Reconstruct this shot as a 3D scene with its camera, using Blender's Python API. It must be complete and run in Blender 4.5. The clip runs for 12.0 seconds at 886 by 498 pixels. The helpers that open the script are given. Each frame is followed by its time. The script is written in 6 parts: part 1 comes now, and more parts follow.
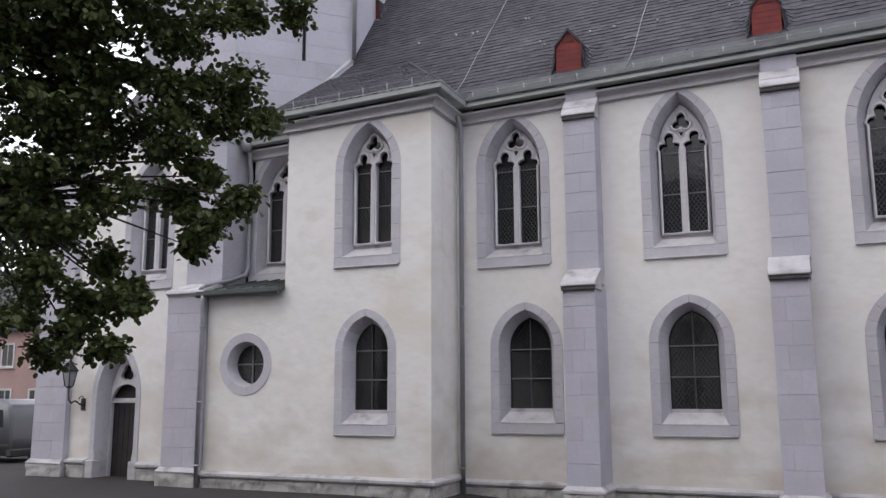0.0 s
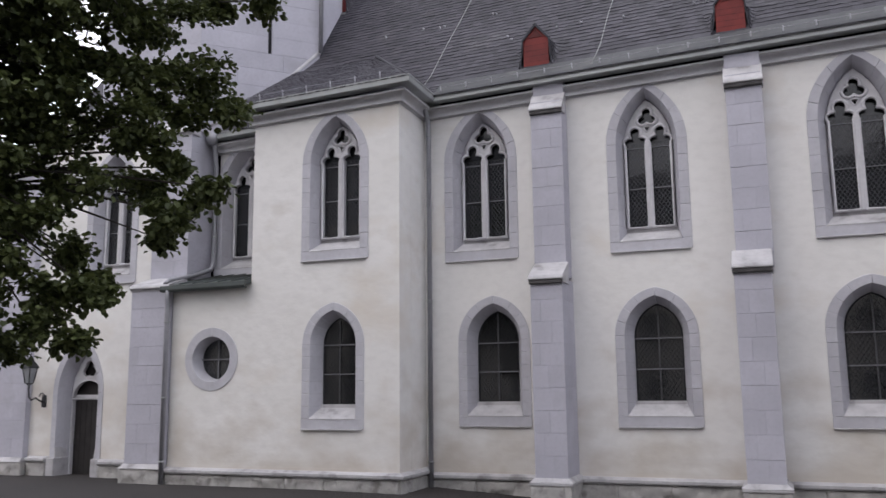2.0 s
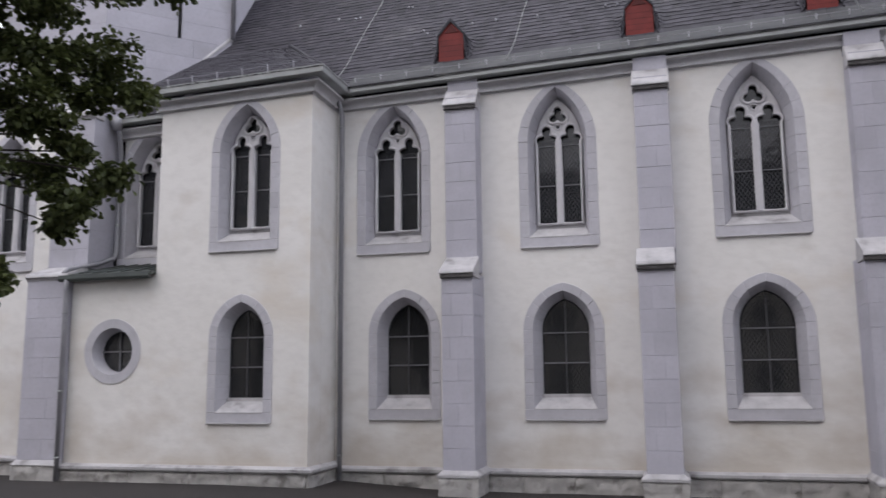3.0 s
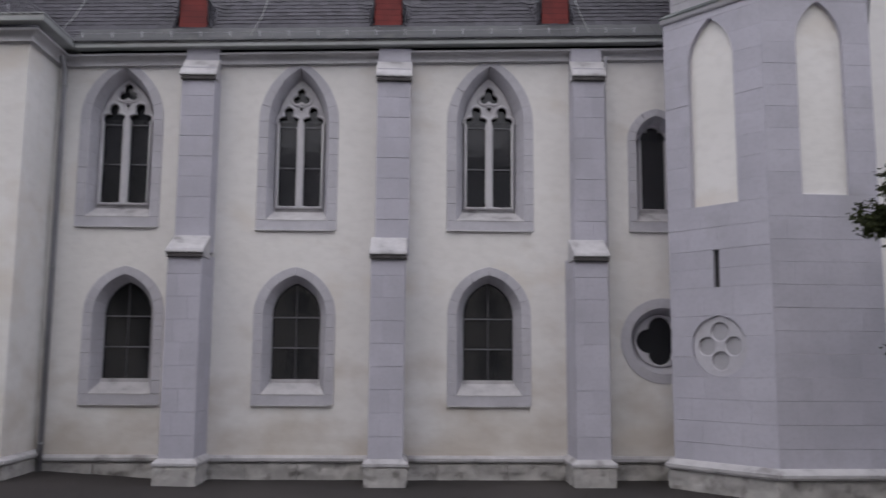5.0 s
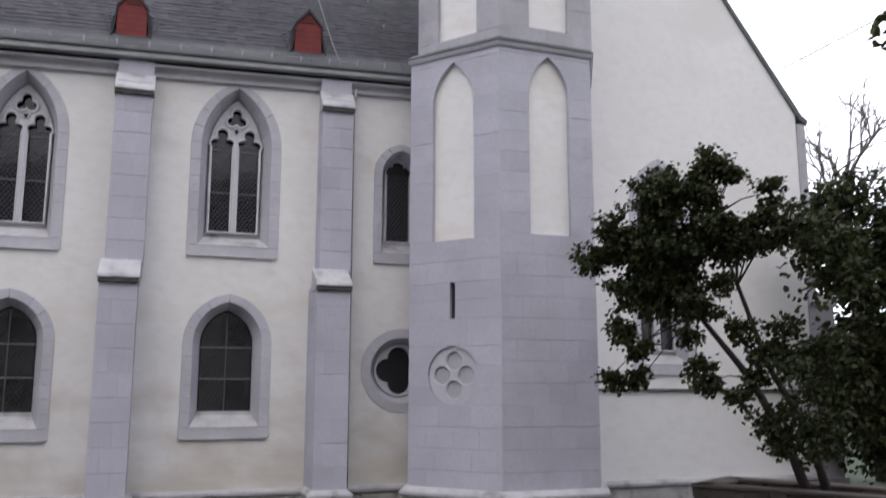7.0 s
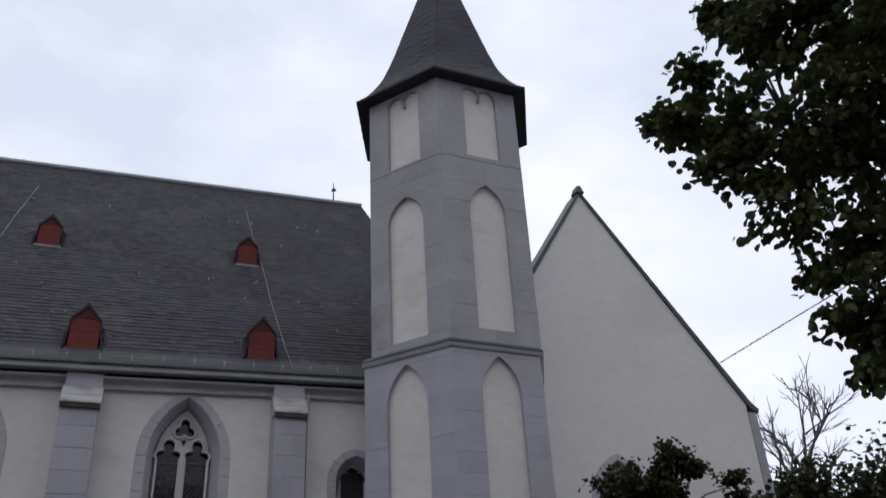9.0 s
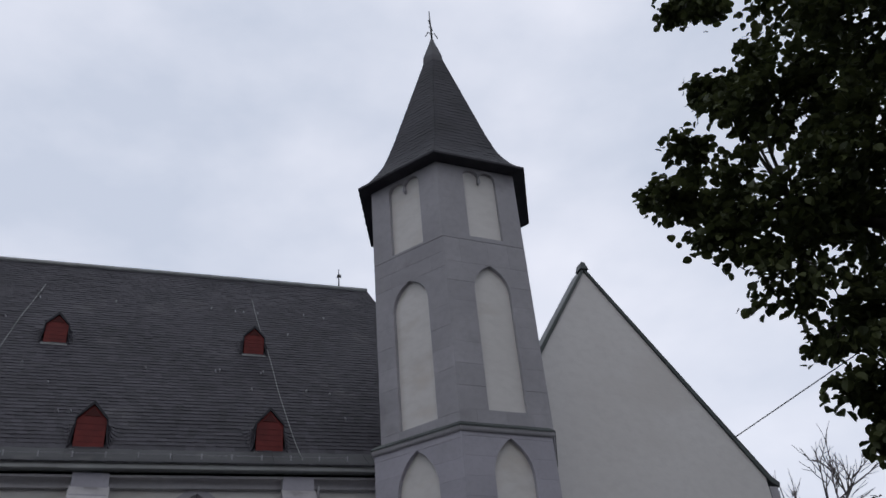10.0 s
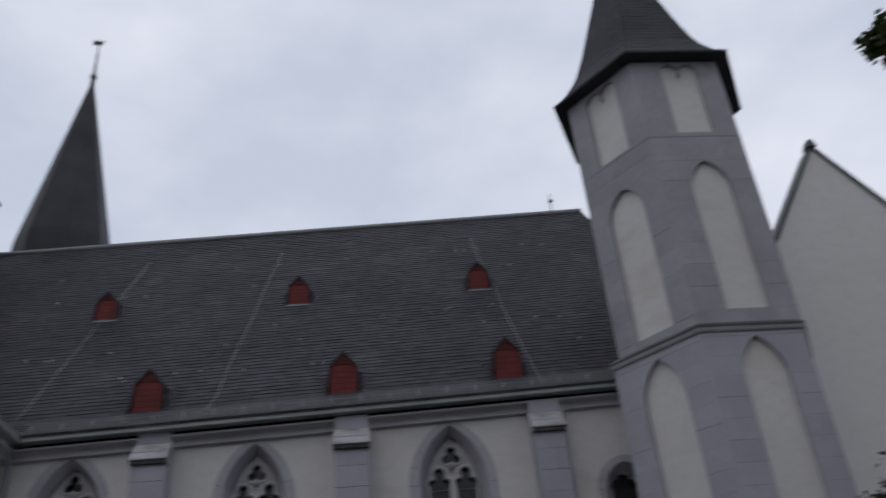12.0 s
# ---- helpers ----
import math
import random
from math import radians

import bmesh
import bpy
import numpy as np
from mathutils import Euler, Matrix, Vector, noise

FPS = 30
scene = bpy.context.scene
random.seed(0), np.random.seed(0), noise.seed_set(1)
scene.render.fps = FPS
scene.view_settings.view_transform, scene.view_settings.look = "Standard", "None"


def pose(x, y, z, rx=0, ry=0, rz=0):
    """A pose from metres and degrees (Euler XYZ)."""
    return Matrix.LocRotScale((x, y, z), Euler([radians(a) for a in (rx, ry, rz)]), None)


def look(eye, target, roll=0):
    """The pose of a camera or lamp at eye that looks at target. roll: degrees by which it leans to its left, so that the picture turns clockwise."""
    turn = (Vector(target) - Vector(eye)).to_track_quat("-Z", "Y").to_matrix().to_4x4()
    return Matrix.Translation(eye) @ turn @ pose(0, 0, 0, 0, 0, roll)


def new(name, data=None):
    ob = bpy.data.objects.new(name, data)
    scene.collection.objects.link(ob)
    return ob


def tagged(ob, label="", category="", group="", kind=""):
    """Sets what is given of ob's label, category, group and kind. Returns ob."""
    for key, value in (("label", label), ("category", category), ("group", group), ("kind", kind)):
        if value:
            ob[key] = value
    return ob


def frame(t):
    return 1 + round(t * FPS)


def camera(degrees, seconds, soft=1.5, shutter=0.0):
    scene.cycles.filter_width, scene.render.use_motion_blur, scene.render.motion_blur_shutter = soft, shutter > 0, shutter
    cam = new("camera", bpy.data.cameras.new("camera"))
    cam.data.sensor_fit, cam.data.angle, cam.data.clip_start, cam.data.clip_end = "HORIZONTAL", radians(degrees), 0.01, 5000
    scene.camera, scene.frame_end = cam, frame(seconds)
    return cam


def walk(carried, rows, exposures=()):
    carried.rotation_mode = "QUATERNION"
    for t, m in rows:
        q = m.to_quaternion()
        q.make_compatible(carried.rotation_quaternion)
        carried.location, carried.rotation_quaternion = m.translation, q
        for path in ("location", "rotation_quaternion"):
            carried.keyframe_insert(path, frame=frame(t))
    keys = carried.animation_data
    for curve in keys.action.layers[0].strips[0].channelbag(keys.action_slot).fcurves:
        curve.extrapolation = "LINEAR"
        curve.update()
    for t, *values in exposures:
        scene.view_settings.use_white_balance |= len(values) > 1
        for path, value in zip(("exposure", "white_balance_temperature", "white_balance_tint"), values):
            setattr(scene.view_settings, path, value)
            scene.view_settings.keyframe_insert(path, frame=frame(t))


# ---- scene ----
cam = camera(55.0, 12.0, 1.5, 0.5)
PATH = [
    (0, (3.097, -17.408, 2.321), (2.309, -15.6, 2.653), -0.2),
    (0.5, (3.047, -17.43, 2.316), (2.271, -15.617, 2.648), -0.1),
    (1, (3.028, -17.441, 2.297), (2.265, -15.622, 2.627), 0.1),
    (1.5, (3.045, -17.439, 2.27), (2.293, -15.615, 2.597), -0.3),
    (2, (3.015, -17.441, 2.258), (2.305, -15.6, 2.582), -0.6),
    (2.5, (2.985, -17.431, 2.245), (2.354, -15.56, 2.56), -0.6),
    (2.7, (2.999, -17.441, 2.242), (2.412, -15.555, 2.554), -0.6),
    (4.3, (3.186, -17.362, 2.326), (3.013, -15.39, 2.611), 0.0),
    (4.5, (3.186, -17.321, 2.331), (3.075, -15.344, 2.609), 0.1),
    (5, (3.236, -17.301, 2.399), (3.304, -15.319, 2.656), 0.4),
    (5.5, (3.198, -17.279, 2.476), (3.47, -15.312, 2.712), 0.6),
    (6, (3.246, -17.234, 2.433), (3.712, -15.302, 2.66), 0.2),
    (6.5, (3.362, -17.252, 2.332), (3.933, -15.349, 2.563), 0.5),
    (7, (3.413, -17.307, 2.397), (4.044, -15.437, 2.724), 0.1),
    (7.5, (3.407, -17.307, 2.475), (4.07, -15.489, 2.98), -0.6),
    (7.7, (3.408, -17.328, 2.464), (4.088, -15.544, 3.063), -0.8),
    (9.3, (3.418, -17.231, 2.541), (4.082, -15.651, 3.571), -3.7),
    (9.5, (3.452, -17.249, 2.546), (4.103, -15.689, 3.616), -4.0),
    (10, (3.467, -17.275, 2.543), (4.095, -15.752, 3.676), -5.5),
    (10.5, (3.507, -17.286, 2.513), (4.111, -15.769, 3.668), -6.4),
    (11, (3.535, -17.288, 2.504), (4.12, -15.724, 3.606), -6.8),
    (11.5, (3.536, -17.203, 2.5), (3.996, -15.561, 3.545), -7.6),
    (12, (3.601, -17.018, 2.46), (3.744, -15.316, 3.499), -5.5),
]
EXPO = [(0.0, 0.83, 6700, 12), (2.5, 0.81, 6700, 12), (4.5, 0.53, 6680, 13), (6.0, 0.46, 6680, 13), (6.7, 0.77, 6640, 12), (7.6, 0.77, 6540, 11), (9.3, -0.64, 6380, 10), (10.5, -0.77, 6350, 10), (12.0, -0.84, 6350, 10)]
walk(cam, [(t, look(eye, target, roll)) for t, eye, target, roll in PATH], EXPO)

# ---- light ----
world = bpy.data.worlds.new("overcast_sky")
scene.world = world
world.use_nodes = True
wn, wl = world.node_tree.nodes, world.node_tree.links
wn.clear()
sky = wn.new("ShaderNodeTexSky")
sky.sky_type, sky.sun_disc = "NISHITA", False
sky.sun_elevation, sky.sun_rotation = radians(38), radians(215)
sky.air_density, sky.dust_density = 1.0, 3.0
w_co = wn.new("ShaderNodeTexCoord")
w_map = wn.new("ShaderNodeMapping")
w_map.inputs["Scale"].default_value = (1.0, 1.0, 1.9)
w_noise = wn.new("ShaderNodeTexNoise")
w_noise.inputs["Scale"].default_value = 3.2
w_noise.inputs["Detail"].default_value = 6.0
w_noise.inputs["Roughness"].default_value = 0.5
w_ramp = wn.new("ShaderNodeValToRGB")
w_ramp.color_ramp.elements[0].position, w_ramp.color_ramp.elements[0].color = 0.36, (6.9, 7.4, 8.6, 1)
w_ramp.color_ramp.elements[1].position, w_ramp.color_ramp.elements[1].color = 0.68, (9.7, 9.8, 10.7, 1)
w_mix = wn.new("ShaderNodeMix")
w_mix.data_type = "RGBA"
w_mix.inputs["Factor"].default_value = 0.88
w_bg = wn.new("ShaderNodeBackground")
w_out = wn.new("ShaderNodeOutputWorld")
wl.new(w_co.outputs["Generated"], w_map.inputs["Vector"])
wl.new(w_map.outputs["Vector"], w_noise.inputs["Vector"])
wl.new(w_noise.outputs["Fac"], w_ramp.inputs["Fac"])
wl.new(sky.outputs["Color"], w_mix.inputs["A"])
wl.new(w_ramp.outputs["Color"], w_mix.inputs["B"])
# the cloud cover is thinner, and so brighter, towards the north
w_dot = wn.new("ShaderNodeVectorMath")
w_dot.operation = "DOT_PRODUCT"
w_dot.inputs[1].default_value = (0.10, 0.79, 0.60)
w_rng = wn.new("ShaderNodeMapRange")
w_rng.interpolation_type = "SMOOTHSTEP"
w_rng.inputs["From Min"].default_value, w_rng.inputs["From Max"].default_value = -0.6, 0.92
w_rng.inputs["To Min"].default_value, w_rng.inputs["To Max"].default_value = 1.05, 2.25
w_mul = wn.new("ShaderNodeMath")
w_mul.operation = "MULTIPLY"
w_mul.inputs[1].default_value = 0.071
wl.new(w_co.outputs["Generated"], w_dot.inputs[0])
wl.new(w_dot.outputs["Value"], w_rng.inputs["Value"])
wl.new(w_rng.outputs["Result"], w_mul.inputs[0])
wl.new(w_mul.outputs["Value"], w_bg.inputs["Strength"])
wl.new(w_mix.outputs["Result"], w_bg.inputs["Color"])
wl.new(w_bg.outputs["Background"], w_out.inputs["Surface"])

sun = new("sun", bpy.data.lights.new("sun", "SUN"))
sun.data.energy, sun.data.angle, sun.data.color = 0.28, radians(40), (1.0, 0.96, 0.9)
sun.matrix_world = look((-14, -36, 50), (0, 0, 5))

# ---- materials ----


def material(name, col, col2=None, rough=0.8, metal=0.0, grain=12.0, blotch=0.6, bump=0.15, bump_scale=60.0, piece=0.0, mixcol=None, mix_scale=0.35, mix_at=0.6, spec=0.5, flat=1.0, island=0.0, stain_shade=None):
    """Principled surface whose colour varies at two scales, with fine relief; piece, island: variation from object to
    object or from loose piece to loose piece; last argument: colour of cloudy stains that also paints shade towards the
    foot.
    """
    m = bpy.data.materials.new(name)
    m.use_nodes = True
    n, l = m.node_tree.nodes, m.node_tree.links
    bsdf = n["Principled BSDF"]
    geo = n.new("ShaderNodeNewGeometry")
    mp = n.new("ShaderNodeMapping")
    mp.inputs["Scale"].default_value = (1.0, 1.0, flat)
    l.new(geo.outputs["Position"], mp.inputs["Vector"])

    def noise_at(scale, detail=4.0):
        t = n.new("ShaderNodeTexNoise")
        t.inputs["Scale"].default_value, t.inputs["Detail"].default_value = scale, detail
        l.new(mp.outputs["Vector"], t.inputs["Vector"])
        return t

    def mixed(fac, a, b):
        x = n.new("ShaderNodeMix")
        x.data_type = "RGBA"
        for sock, v in (("Factor", fac), ("A", a), ("B", b)):
            if hasattr(v, "is_linked"):
                l.new(v, x.inputs[sock])
            else:
                x.inputs[sock].default_value = v
        return x.outputs["Result"]

    def spread(sock, lo, hi):
        r = n.new("ShaderNodeMapRange")
        r.inputs["From Min"].default_value, r.inputs["From Max"].default_value = lo, hi
        l.new(sock, r.inputs["Value"])
        return r.outputs["Result"]

    col2 = col2 or tuple(c * 0.82 for c in col)
    big, fine = noise_at(blotch, 5.0), noise_at(grain, 3.0)
    c = mixed(spread(big.outputs["Fac"], 0.35, 0.65), (*col, 1), (*col2, 1))
    dark = tuple(v * 0.88 for v in col2)
    f = n.new("ShaderNodeMath")
    f.operation = "MULTIPLY"
    f.inputs[1].default_value = 0.35
    l.new(spread(fine.outputs["Fac"], 0.45, 0.7), f.inputs[0])
    c = mixed(f.outputs[0], c, (*dark, 1))
    if mixcol:
        st = noise_at(mix_scale, 7.0)
        c = mixed(spread(st.outputs["Fac"], mix_at, mix_at + 0.14), c, (*mixcol, 1))
    if stain_shade:
        # uneven cloudy stains that also paint the shade low on the wall
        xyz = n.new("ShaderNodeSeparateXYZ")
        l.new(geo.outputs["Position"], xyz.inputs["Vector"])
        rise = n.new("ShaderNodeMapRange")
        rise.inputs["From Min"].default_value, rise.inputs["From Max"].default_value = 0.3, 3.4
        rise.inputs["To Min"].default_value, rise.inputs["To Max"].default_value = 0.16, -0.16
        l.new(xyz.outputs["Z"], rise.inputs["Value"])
        foot_mask = n.new("ShaderNodeMath")
        foot_mask.operation = "ADD"
        l.new(noise_at(0.75, 8.0).outputs["Fac"], foot_mask.inputs[0])
        l.new(rise.outputs["Result"], foot_mask.inputs[1])
        c = mixed(spread(foot_mask.outputs[0], 0.44, 0.72), c, (*stain_shade, 1))
    if piece or island:
        info = n.new("ShaderNodeObjectInfo")
        hsv = n.new("ShaderNodeHueSaturation")
        r = n.new("ShaderNodeMapRange")
        r.inputs["To Min"].default_value, r.inputs["To Max"].default_value = 1 - piece - island, 1 + piece + island
        l.new(geo.outputs["Random Per Island"] if island else info.outputs["Random"], r.inputs["Value"])
        l.new(r.outputs["Result"], hsv.inputs["Value"])
        l.new(c, hsv.inputs["Color"])
        c = hsv.outputs["Color"]
    l.new(c, bsdf.inputs["Base Color"])
    bsdf.inputs["Roughness"].default_value = rough
    bsdf.inputs["Metallic"].default_value = metal
    bsdf.inputs["Specular IOR Level"].default_value = spec
    if bump:
        b = n.new("ShaderNodeBump")
        b.inputs["Strength"].default_value, b.inputs["Distance"].default_value = bump, 0.02
        rel = noise_at(bump_scale, 4.0)
        l.new(rel.outputs["Fac"], b.inputs["Height"])
        l.new(b.outputs["Normal"], bsdf.inputs["Normal"])
    return m


PLASTER = material("lime_plaster", (0.80, 0.785, 0.765), (0.76, 0.745, 0.72), 0.92, grain=4, blotch=0.5, bump=0.75, bump_scale=1.9, mixcol=(0.70, 0.655, 0.595), mix_scale=0.42, mix_at=0.57, flat=1.6, stain_shade=(0.585, 0.54, 0.485))
CLEANPLASTER = material("smooth_lime_plaster", (0.83, 0.818, 0.80), (0.80, 0.785, 0.765), 0.92, grain=4, blotch=0.4, bump=0.5, bump_scale=2.2, mixcol=(0.76, 0.74, 0.715), mix_scale=0.35, mix_at=0.58, flat=1.4)
STONE = material("lavender_painted_stone", (0.495, 0.487, 0.548), (0.435, 0.428, 0.482), 0.85, grain=14, blotch=1.1, bump=0.25, bump_scale=40, piece=0.045, mixcol=(0.40, 0.393, 0.435), mix_scale=0.9, mix_at=0.58)
DRESSING = material("painted_window_stone", (0.545, 0.537, 0.578), (0.475, 0.468, 0.505), 0.85, grain=10, blotch=1.4, bump=0.2, bump_scale=45, piece=0.03)
TOWERSTONE = material("weathered_tower_stone", (0.45, 0.445, 0.475), (0.37, 0.365, 0.39), 0.88, grain=7, blotch=0.8, bump=0.25, bump_scale=30, piece=0.05, mixcol=(0.29, 0.285, 0.30), mix_scale=0.9, mix_at=0.6)
CAPSTONE = material("pale_cap_stone", (0.53, 0.52, 0.53), (0.41, 0.40, 0.415), 0.88, grain=9, blotch=2.6, bump=0.4, bump_scale=24, mixcol=(0.26, 0.25, 0.25), mix_scale=2.6, mix_at=0.58)
TRACERY = material("tracery_stone", (0.62, 0.61, 0.63), (0.54, 0.53, 0.56), 0.85, grain=12, blotch=2, bump=0.15)
RUBBLE = material("whitewashed_rubble", (0.48, 0.465, 0.45), (0.35, 0.34, 0.33), 0.95, grain=9, blotch=2.5, bump=0.9, bump_scale=7, mixcol=(0.22, 0.21, 0.20), mix_scale=3.6, mix_at=0.57, piece=0.06)
CORNICE = material("grey_cornice_paint", (0.58, 0.575, 0.59), (0.50, 0.495, 0.51), 0.75, grain=8, blotch=1.0, bump=0.1)
# near-black: soot plus the shade under the copings, put into the colour
SOOTSHADE = material("soot_and_shade_drip", (0.10, 0.095, 0.095), (0.06, 0.057, 0.057), 0.95, grain=14, blotch=3, bump=0.4, bump_scale=30, mixcol=(0.2, 0.19, 0.19), mix_scale=4.0, mix_at=0.62)
MORTAR = material("grey_joint_mortar", (0.40, 0.39, 0.40), (0.33, 0.32, 0.33), 0.95, grain=20, blotch=3, bump=0.3)
EAVESHEET = material("dull_eaves_sheet", (0.062, 0.064, 0.068), (0.046, 0.048, 0.051), 0.7, 0.0, grain=6, blotch=1.6, bump=0.08, mixcol=(0.085, 0.086, 0.084), mix_scale=1.7, mix_at=0.57)
ZINC = material("weathered_zinc", (0.38, 0.395, 0.395), (0.30, 0.31, 0.31), 0.55, 0.2, grain=5, blotch=1.5, bump=0.05)
PIPE = material("zinc_pipe", (0.36, 0.36, 0.39), (0.30, 0.30, 0.32), 0.5, 0.4, grain=6, blotch=2, bump=0.03)
SLATE = material("old_slate", (0.064, 0.061, 0.073), (0.043, 0.041, 0.050), 0.6, grain=9, blotch=0.5, bump=0.4, bump_scale=25, mixcol=(0.080, 0.077, 0.086), mix_scale=0.8, mix_at=0.6, spec=0.25, island=0.24)
SPIRESLATE = material("dark_slate", (0.06, 0.06, 0.07), (0.038, 0.038, 0.045), 0.65, grain=8, blotch=0.8, bump=0.4, bump_scale=18, spec=0.25)
RED = material("oxblood_painted_wood", (0.215, 0.026, 0.022), (0.14, 0.018, 0.016), 0.7, grain=20, blotch=3, bump=0.2)
ASPHALT = material("asphalt", (0.029, 0.024, 0.023), (0.021, 0.018, 0.0175), 0.9, grain=40, blotch=0.4, bump=0.5, bump_scale=90, mixcol=(0.038, 0.033, 0.031), mix_scale=0.25, mix_at=0.55)
IRON = material("black_iron", (0.025, 0.025, 0.028), None, 0.5, 0.3, bump=0.05)
LEAD = material("lead_came", (0.10, 0.10, 0.11), None, 0.6, 0.3, bump=0)
BAR = material("grey_saddle_bar", (0.20, 0.20, 0.22), None, 0.6, 0.3, bump=0)
DOORWOOD = material("dark_door_wood", (0.030, 0.026, 0.026), (0.02, 0.018, 0.018), 0.7, grain=30, blotch=4, bump=0.3)
# near-black colour stands in for unlit space behind windows, slits and door
INSIDE = material("interior_shade", (0.03, 0.03, 0.032), None, 0.9, bump=0)
COPPER = material("dark_sheet_metal", (0.10, 0.115, 0.11), (0.075, 0.085, 0.082), 0.5, 0.4, grain=5, blotch=1.2, bump=0.05)


def glass_material():
    m = bpy.data.materials.new("old_leaded_glass")
    m.use_nodes = True
    b = m.node_tree.nodes["Principled BSDF"]
    b.inputs["Base Color"].default_value = (0.035, 0.038, 0.042, 1)
    b.inputs["Roughness"].default_value = 0.06
    b.inputs["Transmission Weight"].default_value = 0.5
    b.inputs["Specular IOR Level"].default_value = 0.65
    n, l = m.node_tree.nodes, m.node_tree.links
    t = n.new("ShaderNodeTexNoise")
    t.inputs["Scale"].default_value = 5.0
    g = n.new("ShaderNodeNewGeometry")
    l.new(g.outputs["Position"], t.inputs["Vector"])
    bp = n.new("ShaderNodeBump")
    bp.inputs["Strength"].default_value, bp.inputs["Distance"].default_value = 0.12, 0.02
    l.new(t.outputs["Fac"], bp.inputs["Height"])
    l.new(bp.outputs["Normal"], b.inputs["Normal"])
    return m


GLASS = glass_material()

# ---- mesh helpers ----


def solid(name, mesh, mat, parent=None, label="", m=None):
    """Links a mesh or bmesh as one object."""
    if isinstance(mesh, bmesh.types.BMesh):
        data = bpy.data.meshes.new(name)
        mesh.to_mesh(data)
        mesh.free()
        mesh = data
    if m is not None:
        mesh.transform(m)
    if mat is not None and not mesh.materials:
        mesh.materials.append(mat)
    ob = new(name, mesh)
    if parent is not None:
        ob.parent = parent
    if label:
        tagged(ob, label)
    return ob


def part(name, mesh, mat, parent, label="", m=None):
    return solid(name, mesh, mat, parent, label, m)


def thing(name, label, category, group="", kind=""):
    """An empty at the world's origin that parents the parts of one thing."""
    return tagged(new(name), label, category, group, kind)


def plate(loops, y0, y1, m=None, bevel=0.0):
    """A slab in the xz plane between y0 and y1 whose outline is the first loop and whose holes are the others."""
    cu = bpy.data.curves.new("outline", "CURVE")
    cu.dimensions, cu.fill_mode = "2D", "BOTH"
    cu.extrude = (y1 - y0) / 2 - bevel
    if bevel:
        cu.bevel_depth, cu.offset, cu.bevel_resolution = bevel, -bevel, 0
    for loop in loops:
        sp = cu.splines.new("POLY")
        sp.points.add(len(loop) - 1)
        for p, (x, z) in zip(sp.points, loop):
            p.co = (x, z, 0, 1)
        sp.use_cyclic_u = True
    ob = bpy.data.objects.new("outline", cu)
    mesh = bpy.data.meshes.new_from_object(ob)
    bpy.data.objects.remove(ob)
    bpy.data.curves.remove(cu)
    mesh.polygons.foreach_set("use_smooth", [False] * len(mesh.polygons))
    mesh.transform(Matrix(((1, 0, 0, 0), (0, 0, -1, (y0 + y1) / 2), (0, 1, 0, 0), (0, 0, 0, 1))))
    if m is not None:
        mesh.transform(m)
    return mesh


def prism(poly, z0, z1, top=None, ch=0.0):
    """An upright prism over a plan polygon; top: another polygon for the upper end; ch: chamfer of its edges."""
    bm = bmesh.new()
    low = [bm.verts.new((x, y, z0)) for x, y in poly]
    high = [bm.verts.new((x, y, z1)) for x, y in (top or poly)]
    k = len(poly)
    for i in range(k):
        bm.faces.new((low[i], low[(i + 1) % k], high[(i + 1) % k], high[i]))
    bm.faces.new(low[::-1])
    bm.faces.new(high)
    bmesh.ops.recalc_face_normals(bm, faces=bm.faces)
    if ch:
        bmesh.ops.bevel(bm, geom=list(bm.edges), offset=ch, segments=1, affect="EDGES")
    return bm


def box(x0, x1, y0, y1, z0, z1, ch=0.0):
    return prism([(x0, y0), (x1, y0), (x1, y1), (x0, y1)], z0, z1, None, ch)


def joined(bms):
    out = bmesh.new()
    for b in bms:
        me = bpy.data.meshes.new("piece")
        b.to_mesh(me)
        b.free()
        out.from_mesh(me)
        bpy.data.meshes.remove(me)
    return out


def profile_run(profile, path, closed=False, dz=0.0):
    """Sweeps a (out, z) profile along a plan path with mitred corners; out is to the right of the way along it."""
    bm = bmesh.new()
    k, rings = len(path), []
    for i, p in enumerate(path):
        p = Vector(p)
        a = Vector(path[i - 1]) if i or closed else None
        b = Vector(path[(i + 1) % k]) if i < k - 1 or closed else None
        d0 = (p - a).normalized() if a is not None else None
        d1 = (b - p).normalized() if b is not None else None
        d0, d1 = d0 or d1, d1 or d0
        n0, n1 = Vector((d0.y, -d0.x)), Vector((d1.y, -d1.x))
        n = n0 + n1
        n = n / max(n.dot(n0), 0.2)
        rings.append([bm.verts.new((p.x + n.x * o, p.y + n.y * o, z + dz)) for o, z in profile])
    q = len(profile)
    for i in range(k if closed else k - 1):
        r, s = rings[i], rings[(i + 1) % k]
        for j in range(q):
            bm.faces.new((r[j], r[(j + 1) % q], s[(j + 1) % q], s[j]))
    if not closed:
        bm.faces.new(rings[0][::-1])
        bm.faces.new(rings[-1])
    bmesh.ops.recalc_face_normals(bm, faces=bm.faces)
    return bm


